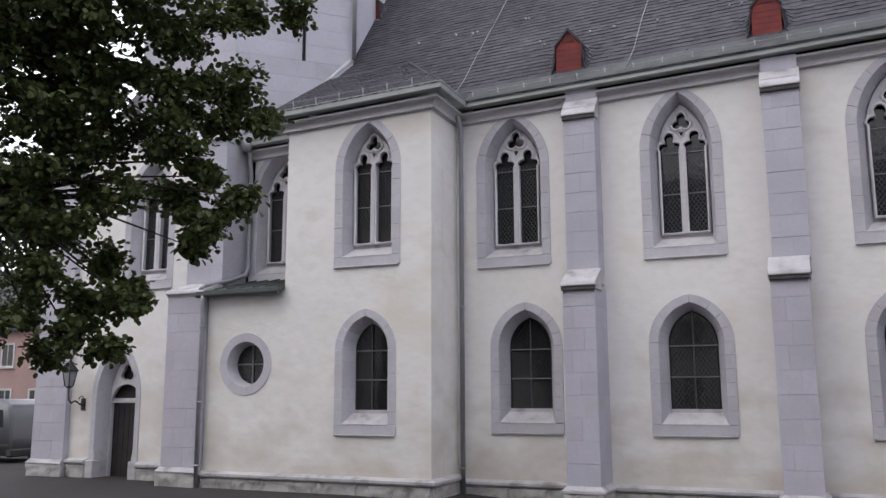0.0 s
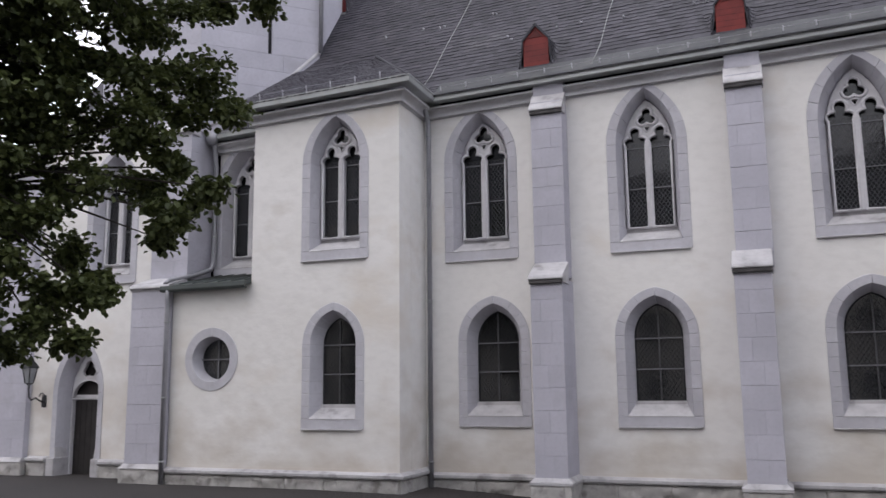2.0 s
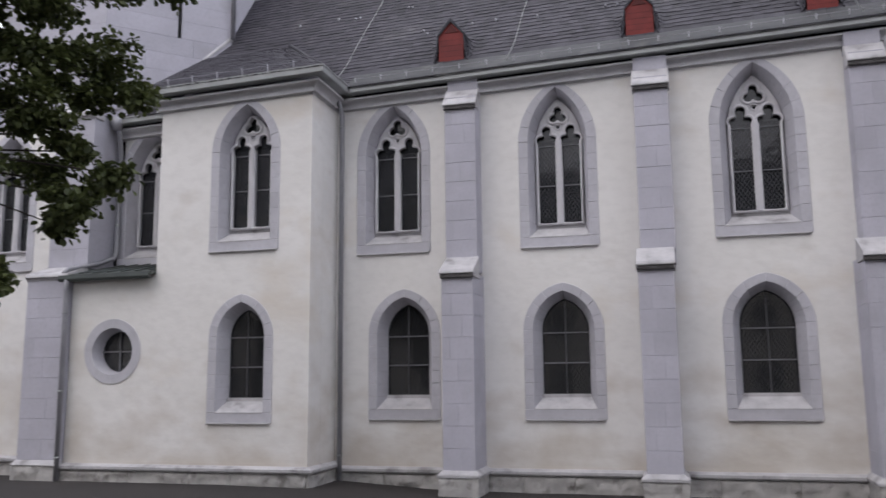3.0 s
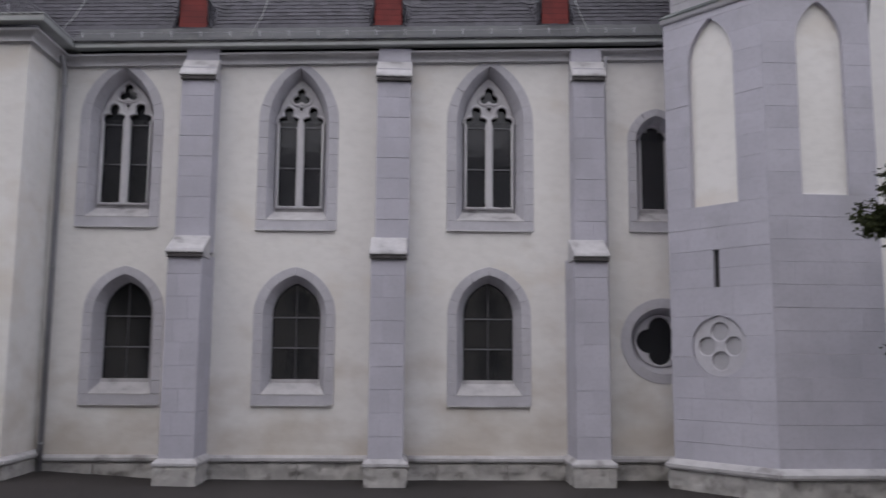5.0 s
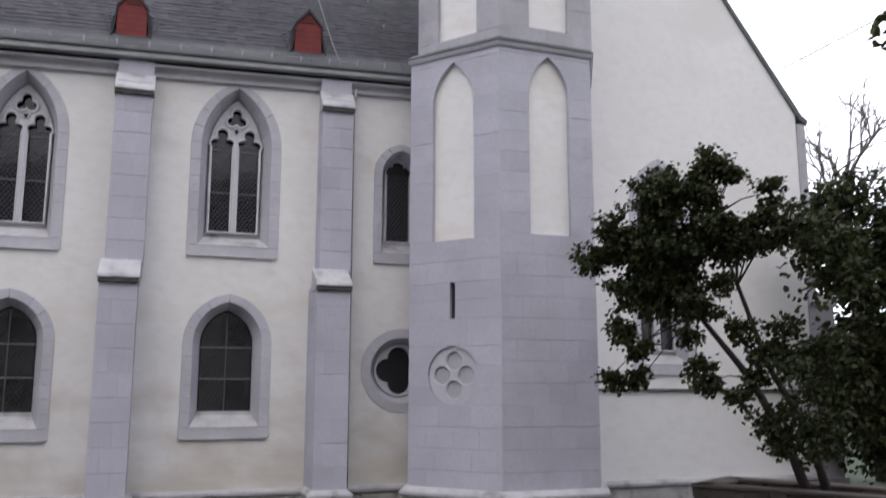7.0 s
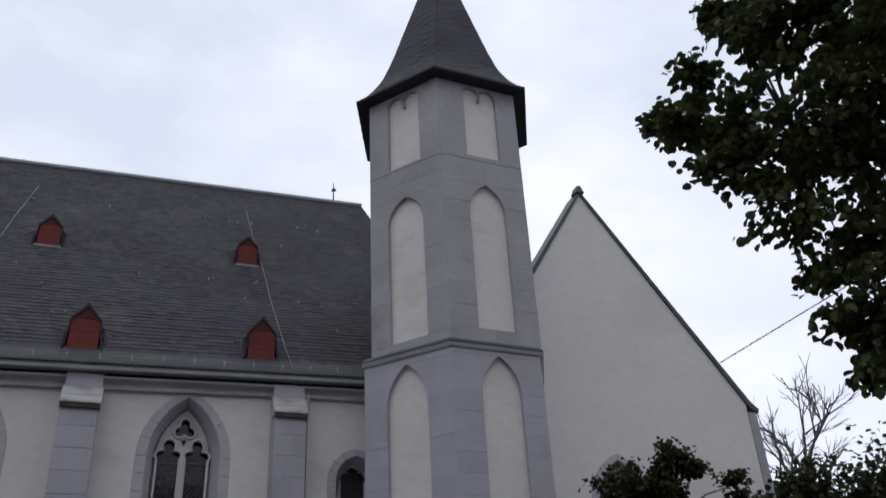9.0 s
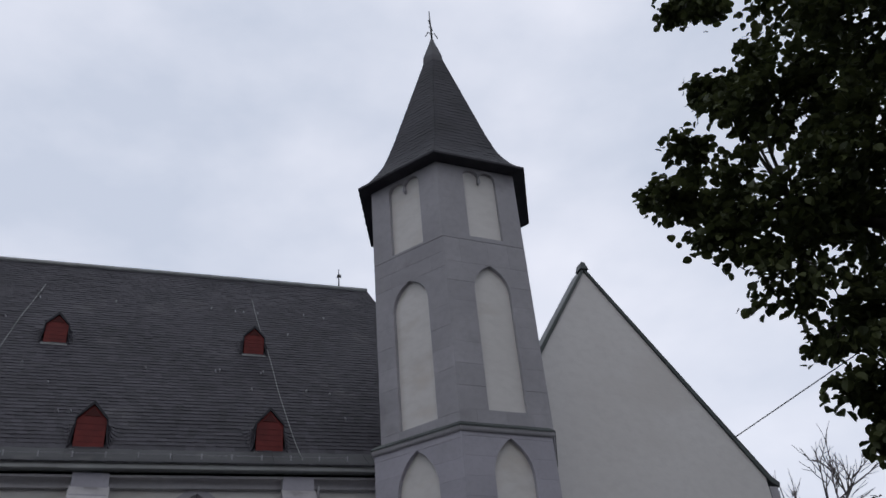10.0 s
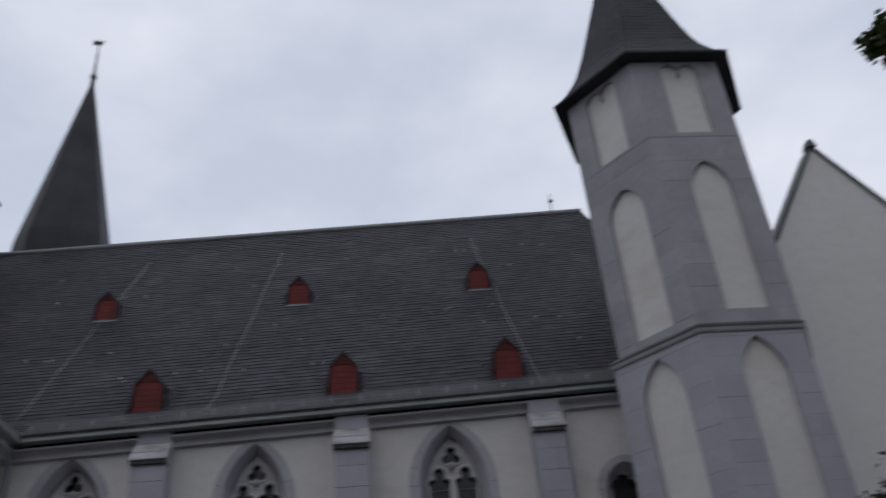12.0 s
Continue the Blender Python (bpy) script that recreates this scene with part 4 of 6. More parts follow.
# the gable stands above the roof under a sheet-metal coping with an upturned foot
part("gable_coping", plate([[(10.57, 9.06), (14.25, 14.83), (18.43, 9.17), (18.60, 9.06), (18.56, 8.94), (18.34, 9.04), (14.25, 14.68), (10.65, 8.97)]], GY - 0.05, GY + 0.62, None, 0.01), COPPER, wing, "dark sheet-metal gable coping")
part("ridge_end", prism([(14.12, GY - 0.10), (14.38, GY - 0.10), (14.38, GY + 0.2), (14.12, GY + 0.2)], 14.72, 14.95, [(14.2, GY - 0.08), (14.3, GY - 0.08), (14.3, GY + 0.2), (14.2, GY + 0.2)], 0.01), COPPER, wing, "dark metal ridge end")
b = thing("buttress_corner", "pale grey stone corner pier of the gabled wing", "buttress", "", "structure")
courses(b, 18.255, 18.50, GY - 0.03, GY + 0.6, 4.75, 8.95, random.Random(9), 0.5, TOWERSTONE)
courses(b, 18.255, 18.98, GY - 0.03, GY + 0.6, 0.4, 4.4, random.Random(10), 0.5, TOWERSTONE)
part("coping", prism([(18.26, GY - 0.08), (19.06, GY - 0.08), (19.06, GY + 0.65), (18.26, GY + 0.65)], 4.4, 4.5, None, 0.012), CAPSTONE, b, "pale sloping coping")
part("coping", prism([(18.26, GY - 0.06), (19.04, GY - 0.06), (19.04, GY + 0.63), (18.26, GY + 0.63)], 4.503, 4.749, [(18.26, GY - 0.03), (18.51, GY - 0.03), (18.51, GY + 0.6), (18.26, GY + 0.6)]), CAPSTONE, b, "pale sloping coping")
part("plinth_cap", box(18.256, 19.06, GY - 0.1, GY + 0.65, -0.4, 0.398, 0.02), RUBBLE, b)

# ---- west tower above its base ----
WC, WA = (-11.455, 3.036), 3.706
west = thing("west_tower", "tall octagonal ashlar west tower of pale lavender stone", "tower", "", "structure")
part("core", prism(octagon(*WC, WA - 0.1), 8.9, 18.0), STONE, west)
WS = WA * math.tan(radians(22.5))
for ang in (0, 45):
    mm = Matrix.Translation((*WC, 0)) @ pose(0, 0, 0, 0, 0, ang) @ Matrix.Translation((0, -WA, 0))
    ops = [(0.2, 10.9, 12.3, lambda z: 0.05)] if ang else []
    ashlar_face(west, mm, WS, 8.6, 18.0, ops, random.Random(31 + ang), STONE, 0.46, 0.14, (), (0.3, 0.68))
    if ang:
        # near-black plate paints the shade inside the slit
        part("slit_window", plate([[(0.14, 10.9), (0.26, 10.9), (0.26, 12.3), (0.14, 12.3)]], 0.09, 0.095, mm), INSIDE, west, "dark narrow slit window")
part("tower_roof", spire_mesh([(octagon(*WC, k), z) for k, z in ((3.7, 18.0), (0.1, 19.5))]), SPIRESLATE, west, "dark slate tower roof")
part("flashing", tube([(-9.78, -0.45, 8.75), (-9.2, 0.12, 9.25), (-8.55, 0.78, 10.05), (-7.78, 1.52, 11.15)], 0.07, 6), CAPSTONE, west, "pale mortar flashing against the roof")
part("downpipe", tube([(-7.68, 1.42, 11.1), (-7.68, 1.42, 15.8)], 0.06), PIPE, west, "pale zinc pipe at the tower corner")


def tower_buttress(x0, x1, y_low, y_up, z_mid, top, seed):
    b = thing("buttress", "pale lavender stone buttress of the west tower", "buttress", "tower buttresses", "structure")
    r = random.Random(seed)
    courses(b, x0, x1, y_low, -0.652, 0.66, z_mid, r, 0.45)
    if top > z_mid:
        courses(b, x0, x1, y_up, -0.652, z_mid + 0.3, top, r, 0.45)
        part("coping", wedge(x0, x1, y_low, z_mid + 0.14, y_up + 0.01, z_mid + 0.34, 0.14, 0.04), CAPSTONE, b, "pale sloping coping")
    part("coping", wedge(x0, x1, y_up, top + 0.14, -0.655, top + 0.45, 0.14, 0.04), CAPSTONE, b, "pale sloping coping")
    part("plinth_cap", prism([(x0 - 0.1, -0.652), (x0 - 0.1, y_low - 0.1), (x1 + 0.02, y_low - 0.1), (x1 + 0.02, -0.652)], 0.55, 0.66, [(x0 - 0.02, -0.652), (x0 - 0.02, y_low - 0.02), (x1, y_low - 0.02), (x1, -0.652)], 0.01), CAPSTONE, b, "pale moulded stone cap")
    xm = (x0 + x1) / 2
    for p, q in ((x0 - 0.07, xm - 0.1), (xm - 0.085, x1 + 0.02)):
        part("stone", box(p, q, y_low - 0.04, -0.652, -0.3, 0.545, 0.025), RUBBLE, b)
    part("base_facing", rough_slab((x0 - 0.08, y_low - 0.08), (x1 + 0.03, y_low - 0.08), 0.1, -0.3, 0.548, seed + 70), RUBBLE, b, "rough whitewashed stone facing")


tower_buttress(-10.93, -9.87, -1.56, -0.95, 4.6, 8.5, 41)
tower_buttress(-15.9, -14.78, -0.82, -0.80, 8.0, 8.5, 42)
s = solid("tower_return", box(-9.9, -9.88, -0.948, 0.0, 4.9, 9.2), STONE)
tagged(s, "lavender stone return wall beside the bay", "wall", "", "structure")

# ---- bay roof, lean-to roof, pipes ----
bayroof = thing("roof_bay", "low hipped slate roof over the projecting bay", "roof", "", "structure")
bm = bmesh.new()
E0, Z0 = 0.40, EAVE + 0.30
v = [bm.verts.new(p) for p in ((-7.74 - E0, -1.43 - E0, Z0), (-4.135 + E0, -1.43 - E0, Z0), (-4.135 + E0, -0.3, Z0 + 0.1), (-5.65, 0.6, Z0 + 1.62), (-7.74 - E0, 1.0, Z0 + 1.85), (-7.74 - E0, -0.3, Z0 + 0.1))]
bm.faces.new((v[0], v[1], v[3], v[4]))
bm.faces.new((v[0], v[4], v[5]))
part("roof_deck", bm, SLATE, bayroof, m=SHEAR)
# the steep east flank hollows down into the valley under the hip; darker slate stands in for its shade
A_, B_, C_ = Vector((-4.135 + E0, -1.43 - E0, Z0)), Vector((-4.135 + E0, -0.3, Z0 + 0.1)), Vector((-5.65, 0.6, Z0 + 1.62))
bm = bmesh.new()
rows_ = []
for i in range(9):
    top, foot = A_.lerp(C_, i / 8), A_.lerp(B_.lerp(C_, i / 8), i / 8)
    rows_.append([bm.verts.new(top.lerp(foot, k / 5) - Vector((0.24, 0, 0.3)) * math.sin(math.pi * k / 5) * (i / 8) * (1 - i / 8) * 2) for k in range(6)])
for p, q in zip(rows_, rows_[1:]):
    for k in range(5):
        bm.faces.new((p[k], p[k + 1], q[k + 1], q[k]))
bmesh.ops.remove_doubles(bm, verts=bm.verts, dist=0.0005)
bmesh.ops.recalc_face_normals(bm, faces=bm.faces)
part("hip_flank", bm, SPIRESLATE, bayroof, "slate flank hollowed under the hip, its shade put into a darker slate", m=SHEAR)
P0, P1, P3, P4 = [Vector(p) for p in ((-7.74 - E0, -1.43 - E0, Z0 + 0.006), (-4.135 + E0, -1.43 - E0, Z0 + 0.006), (-5.65, 0.6, Z0 + 1.626), (-7.74 - E0, 1.0, Z0 + 1.856))]


def bay_at(u, v):
    a, b = P0.lerp(P4, min(v, 1)), P1.lerp(P3, min(v, 1))
    return tuple(a.lerp(b, (u - a.x) / (b.x - a.x)))


sl = part("slates", slate_sheet(bay_at, [(i / 20, (i + 1) / 20) for i in range(20)], lambda v: (P0.x + 0.02, P1.lerp(P3, v).x - 0.02, 0.2), rng), SLATE, bayroof, m=SHEAR)
tagged(sl, "overlapping old grey slates", kind="stuff")
part("hip_edge", tube([tuple(P1), tuple(P1.lerp(P3, 0.5) + Vector((0.03, 0, -0.02))), tuple(P3 + Vector((0, 0, 0.04)))], [0.02, 0.035, 0.045], 6), SPIRESLATE, bayroof, "dark slate hip edge", m=SHEAR)

lean = thing("roof_lean_to", "small lean-to roof of dark standing-seam sheet metal", "roof", "", "structure")
bm = bmesh.new()
v = [bm.verts.new(p) for p in ((-9.98, -1.62, 4.66), (-7.742, -1.62, 4.66), (-7.742, -0.003, 5.05), (-9.98, -0.003, 5.05), (-9.98, -1.62, 4.58), (-7.742, -1.62, 4.58), (-7.742, -0.003, 4.9), (-9.98, -0.003, 4.9))]
for f in ((0, 1, 2, 3), (4, 5, 1, 0), (7, 6, 5, 4), (4, 0, 3, 7), (5, 6, 2, 1)):
    bm.faces.new([v[i] for i in f])
bmesh.ops.recalc_face_normals(bm, faces=bm.faces)
part("sheet", bm, COPPER, lean)
for i in range(7):
    x = -9.9 + i * 0.35
    part("seam", tube([(x, -1.6, 4.685), (x, -0.01, 5.07)], 0.018, 6), COPPER, lean)
part("gutter", profile_run([(0.0, 4.50), (0.10, 4.50), (0.13, 4.55), (0.13, 4.63), (0.11, 4.63), (0.09, 4.54), (0.0, 4.53)], [(-10.0, -1.60), (-7.742, -1.60)]), COPPER, lean, "dark metal gutter")

for nm, pts, lab in (("downpipe", [(-4.02, -0.33, 8.75), (-4.0, -0.3, 8.5), (-3.98, -0.14, 8.2), (-3.98, -0.14, 0.1)], "zinc rainwater pipe in the corner of the bay"),
                     ("downpipe", [(-9.8, -1.68, 4.55), (-9.86, -1.62, 4.35), (-9.86, -1.60, 4.1), (-9.86, -1.60, 0.1)], "zinc rainwater pipe beside the tower buttress"),
                     ("downpipe", [(-9.7, -0.38, 8.55), (-9.66, -0.3, 8.2), (-9.72, -0.14, 7.8), (-9.72, -0.14, 5.4), (-9.74, -0.2, 5.2), (-9.84, -0.7, 5.0), (-9.95, -1.5, 4.79), (-9.95, -1.6, 4.7)], "zinc rainwater pipe above the lean-to roof"),
                     ("downpipe", [(7.2, -0.3, 8.7), (7.2, -0.06, 8.3), (7.2, -0.06, 0.2)], "thin rainwater pipe behind the buttress")):
    p = thing(nm, lab, "downpipe", "rain pipes")
    rad = 0.055 if pts[0][0] < 5 else 0.03
    part("pipe", tube(pts, rad, 10), PIPE, p)
    (cx, cy, zt), (_, _, zf) = max(zip(pts, pts[1:]), key=lambda q: q[0][2] - q[1][2])
    for z in (zf + 0.6, (zf + zt) / 2, zt - 0.3):
        part("clamp", tube([(cx, cy, z), (cx, cy, z + 0.04)], rad + 0.012, 10), ZINC, p)
    if pts[0][0] < -9 and pts[0][2] > 8:
        part("hopper", tube([(-9.7, -0.38, 8.30), (-9.7, -0.38, 8.42), (-9.7, -0.38, 8.62)], [0.09, 0.15, 0.16], 12), PIPE, p, "round zinc hopper head")

# ---- dormers ----
DARKRED = material("shadowed_red_board", (0.10, 0.014, 0.013), (0.07, 0.011, 0.01), 0.75, grain=20, blotch=3, bump=0.2)


def dormer(x, y_face, w, h, scale_label):
    """A small red roof hatch with its own slate gable roof."""
    d = thing("dormer", scale_label, "dormer", "roof dormers")
    z = roof_z(y_face) + 0.031 * x - 0.093
    back = y_face + (h + 0.3) / 1.3
    part("front", plate([[(x - w, z - 0.05), (x + w, z - 0.05), (x + w, z + h * 0.68), (x, z + h), (x - w, z + h * 0.68)]], y_face, y_face + 0.04, None, 0.006), RED, d, "oxblood red boarded front")
    bm = box(x - w + 0.02, x + w - 0.02, y_face + 0.042, back, z - 0.05, z + h * 0.66)
    part("cheek", bm, SPIRESLATE, d, "slate-hung cheeks")
    part("gable_panel", plate([[(x - w * 0.55, z + h * 0.70), (x + w * 0.55, z + h * 0.70), (x, z + h * 0.90)]], y_face - 0.012, y_face + 0.0, None, 0.003), DARKRED, d, "darker red triangular board")
    for k in range(1, 5):
        part("board_joint", box(x - w + 0.02, x + w - 0.02, y_face - 0.003, y_face + 0.001, z + h * 0.13 * k, z + h * 0.13 * k + 0.008), DARKRED, d)
    bm = bmesh.new()
    o = 0.02
    prof = [(x - w - o, z + h * 0.68 - o * 0.9), (x, z + h + 0.05), (x + w + o, z + h * 0.68 - o * 0.9), (x + w + o, z + h * 0.68 - o * 0.9 - 0.055), (x, z + h - 0.035), (x - w - o, z + h * 0.68 - o * 0.9 - 0.055)]
    a, b = [bm.verts.new((px, y_face - 0.045, pz)) for px, pz in prof], [bm.verts.new((px, back + 0.3, pz + 0.05)) for px, pz in prof]
    for i in range(6):
        bm.faces.new((a[i], a[(i + 1) % 6], b[(i + 1) % 6], b[i]))
    bm.faces.new(a)
    bm.faces.new(b[::-1])
    bmesh.ops.recalc_face_normals(bm, faces=bm.faces)
    part("roof", bm, SPIRESLATE, d, "small dark slate gable roof")
    part("sill", box(x - w - 0.04, x + w + 0.04, y_face - 0.08, y_face + 0.02, z - 0.08, z - 0.04), ZINC, d, "grey metal apron")
    eave_z = z + h * 0.68
    y_meet = y_face
    while roof_z(y_meet) + 0.031 * x - 0.093 < eave_z and y_meet < y_face + 2:
        y_meet += 0.02
    for sd in (-1, 1):
        def sweep(u, v, sd=sd):
            k = min(max(u if sd > 0 else 1 - u, 0), 1)
            base = roof_z(v) + 0.031 * x - 0.093
            f = min(max((v - y_face) / (y_meet - y_face), 0), 1)
            return (x + sd * (w - 0.01 + (0.12 + 0.17 * f) * k), v, base + 0.022 + max(0.0, eave_z - base) * 0.96 * (1 - k) ** 2.6)
        n = 7
        rows_ = [(y_face - 0.03 + (y_meet - y_face + 0.06) * i / n, y_face - 0.03 + (y_meet - y_face + 0.06) * (i + 1) / n) for i in range(n)]
        fl_ = part("flank", slate_sheet(sweep, rows_, lambda v: (0.0, 1.0, 0.2), random.Random(17), 0.012), SLATE, d, "dark slates sweeping out from the cheek")
        tagged(fl_, kind="stuff")
    return d


for x in (-1.5, 2.63, 6.22):
    dormer(x, 0.16, 0.29, 0.98, "red wooden roof hatch with a small slate gable")
for x in (-8.0, -3.6, 1.35, 6.15):
    dormer(x, 2.92, 0.26, 0.82, "red wooden roof hatch high on the slate roof")

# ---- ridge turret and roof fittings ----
fl = thing("ridge_turret", "slender dark slate spire standing behind the church ridge", "spire")
# set behind the ridge and enlarged to fit the camera's view
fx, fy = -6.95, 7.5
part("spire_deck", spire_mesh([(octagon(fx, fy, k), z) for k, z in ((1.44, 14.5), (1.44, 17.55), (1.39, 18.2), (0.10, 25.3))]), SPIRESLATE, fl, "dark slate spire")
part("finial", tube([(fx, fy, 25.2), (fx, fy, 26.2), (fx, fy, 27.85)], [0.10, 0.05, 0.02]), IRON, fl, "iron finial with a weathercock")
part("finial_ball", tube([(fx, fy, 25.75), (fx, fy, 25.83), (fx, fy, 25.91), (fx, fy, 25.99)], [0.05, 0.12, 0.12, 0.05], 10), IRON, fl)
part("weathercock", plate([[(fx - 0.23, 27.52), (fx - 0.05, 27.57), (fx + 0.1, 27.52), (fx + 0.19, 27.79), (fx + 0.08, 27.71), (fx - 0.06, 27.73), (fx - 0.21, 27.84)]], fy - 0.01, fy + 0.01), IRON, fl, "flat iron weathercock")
vn = thing("ridge_finial", "small iron finial at the end of the roof ridge", "finial")
part("rod", tube([(9.25, RIDGE_Y, 17.6), (9.25, RIDGE_Y, 18.5)], [0.03, 0.012]), IRON, vn)
part("vane", plate([[(9.17, 18.15), (9.35, 18.19), (9.31, 18.3), (9.2, 18.27)]], RIDGE_Y - 0.01, RIDGE_Y + 0.01), IRON, vn)


def on_roof(x, y, up=0.03):
    return (x, y, roof_z(y) + 0.031 * x - 0.093 + up)


for i, (xa, xb) in enumerate(((6.85, 6.3), (-0.2, 0.6), (-4.2, -3.3))):
    c = solid("lightning_conductor", tube([on_roof(xa + (xb - xa) * k / 8 + 0.02 * math.sin(k * 1.7 + i), -0.3 + 5.4 * k / 8, 0.05) for k in range(9)], 0.008, 5), ZINC)
    tagged(c, "thin pale lightning conductor on the slate roof", "cable", "lightning conductors")
r = random.Random(77)
for k in range(44):
    y = r.choice((1.75, 2.3, 3.7, 4.6, 1.0)) + r.uniform(-0.05, 0.05)
    x = r.uniform(-6.5, 8.6)
    h = solid("roof_hook", tube([on_roof(x, y, 0.02), on_roof(x, y - 0.07, 0.05), on_roof(x, y - 0.08, 0.12)], 0.018, 5), PIPE)
    tagged(h, "small pale metal ladder hook on the slates", "roof hook", "roof hooks")

for path, nm in (([(-8.05 + 0.6 * k, -1.72) for k in range(7)], "bay"), ([(-3.6 + 0.6 * k, -0.32) for k in range(20)], "main")):
    g = thing("snow_guard", "low zinc snow guard rail above the gutter", "snow guard", "snow guard rails")
    zz = (lambda x: Z0 + 0.09 + 0.031 * x - 0.093) if nm == "bay" else (lambda x: roof_z(-0.32) + 0.031 * x - 0.093)
    for x, y in path:
        part("post", tube([(x, y, zz(x) - 0.02), (x, y, zz(x) + 0.05), (x, y - 0.02, zz(x) + 0.15)], 0.014, 5), PIPE, g)
    part("rail", tube([(x, y - 0.01, zz(x) + 0.12) for x, y in path], 0.004, 5), PIPE, g)

# ---- church door ----
dx, dw, dzs, dh = DOOR
dy = -0.65
door = thing("door_1", "closed dark wooden church door in a pointed stone portal", "door", "", "structure")
t = Matrix.Translation((dx, dy, 0))
outer, inner = arch(dw, 0.62, dzs, dh), arch(dw - 0.15, 0.62, dzs, dh * 0.82)
opening = arch(0.53, 0.1, dzs, dh * 0.70)
for a, b in zip([0, 1, 2, 3, 4, 5, 6, 9, 12, 15, 18, 21, 24, 25, 26, 27, 28, 29], [1, 2, 3, 4, 5, 6, 9, 12, 15, 18, 21, 24, 25, 26, 27, 28, 29, 30]):
    part("stone", ring_piece(outer, inner, a, b, -0.02, 0.14), DRESSING, door, m=t)
part("reveal", loft(arch(dw - 0.15, 0.1, dzs, dh * 0.82), -0.015, arch(dw - 0.21, 0.1, dzs, dh * 0.76), 0.2), DRESSING, door, m=t)
part("reveal", loft(arch(dw - 0.21, 0.1, dzs, dh * 0.76), 0.2, opening, 0.46), DRESSING, door, m=t)
for s in (-1, 1):
    part("jamb_foot", prism([(dx + s * (dw + 0.04), dy - 0.10), (dx + s * 0.58, dy - 0.10), (dx + s * 0.5, dy + 0.45), (dx + s * (dw + 0.04), dy + 0.45)], 0.1, 0.66, None, 0.015), CAPSTONE, door, "pale worn stone jamb foot")
    part("chamfer_stop", prism([(dx + s * (dw - 0.15), dy - 0.03), (dx + s * 0.60, dy - 0.03), (dx + s * 0.53, dy + 0.3), (dx + s * (dw - 0.15), dy + 0.3)], 0.66, 0.92, [(dx + s * (dw - 0.13), dy - 0.012), (dx + s * 0.63, dy - 0.012), (dx + s * 0.57, dy + 0.3), (dx + s * (dw - 0.13), dy + 0.3)], 0.012), CAPSTONE, door, "worn stone chamfer stop")
ROUND = [(-0.5, 0.2), (0.5, 0.2), (0.5, dzs - 0.15)] + [(0.5 * math.cos(math.pi * i / 14), dzs - 0.15 + 0.47 * math.sin(math.pi * i / 14)) for i in range(1, 14)] + [(-0.5, dzs - 0.15)]
HEADFOIL = foil(0, dzs + 0.58, 0.10, 0.135, 3)
part("lintel_tracery", plate([opening, ROUND, HEADFOIL], 0.34, 0.47, t, 0.02), TRACERY, door, "pale cusped stone tympanum")
part("tracery_moulding", joined([edge_roll(ROUND[2:], 0.022, 0.345), edge_roll(HEADFOIL, 0.02, 0.345)]), TRACERY, door, "rounded pale moulding", m=t)
part("tympanum", plate([opening], 0.53, 0.55, t), DOORWOOD, door, "dark boarded tympanum")
for i in range(6):
    x0 = dx - 0.52 + i * 0.1735
    part("board", box(x0 + 0.003, x0 + 0.170, dy + 0.49, dy + 0.525, 0.16, 2.12, 0.006), DOORWOOD, door)
part("lintel", box(dx - 0.52, dx + 0.52, dy + 0.44, dy + 0.526, 2.12, 2.2, 0.008), TRACERY, door, "grey stone transom")
part("door_handle", tube([(dx - 0.36, dy + 0.49, 1.15), (dx - 0.36, dy + 0.43, 1.15), (dx - 0.26, dy + 0.43, 1.15)], 0.012), IRON, door, "black iron lever handle")
tagged(solid("doorstep", box(dx - 0.57, dx + 0.57, dy - 0.05, dy + 0.5, -0.2, 0.20, 0.015), CAPSTONE), "worn grey stone doorstep", "step", "", "structure")
# added dark sheet for the unlit space behind the door
tagged(solid("wall_door_back", box(dx - 1.0, dx + 1.0, 0.02, 0.08, -0.3, 4.2), INSIDE), "dark sheet standing in for shade behind the church door", "wall", "", "structure")

# ---- wall lantern ----
lx, ly, lz = -14.36, -1.15, 2.72
lamp = thing("wall_lantern", "black iron wall lantern on a curled bracket", "lantern")
LGLASS = material("lantern_glass", (0.35, 0.36, 0.38), None, 0.15, bump=0)
part("bracket", tube([(lx + 0.02, -0.66, 2.02), (lx + 0.02, -0.78, 2.05), (lx, -0.92, 2.14), (lx, -1.05, 2.08), (lx, -1.13, 2.16), (lx, ly, 2.35), (lx, ly, lz - 0.24)], 0.022), IRON, lamp, "curled iron bracket")
part("scroll", tube([(lx, -0.72 - 0.09 * math.cos(a), 2.16 + 0.09 * math.sin(a)) for a in (k * 0.6 for k in range(9))], 0.013, 6), IRON, lamp)
part("wall_plate", box(lx - 0.05, lx + 0.09, -0.68, -0.652, 1.9, 2.2, 0.006), IRON, lamp)
sq = lambda k: [(lx + a * k * 0.74, ly + b * k * 0.74) for a, b in ((-1, -1), (1, -1), (1, 1), (-1, 1))]
part("base", prism(sq(0.05), lz - 0.26, lz - 0.22, sq(0.09)), IRON, lamp)
part("glass", prism(sq(0.085), lz - 0.219, lz + 0.15, sq(0.155)), LGLASS, lamp, "pale lantern panes")
for sx in (-1, 1):
    for sy in (-1, 1):
        part("corner_bar", tube([(lx + sx * 0.066, ly + sy * 0.066, lz - 0.22), (lx + sx * 0.119, ly + sy * 0.119, lz + 0.15)], 0.014, 6), IRON, lamp)
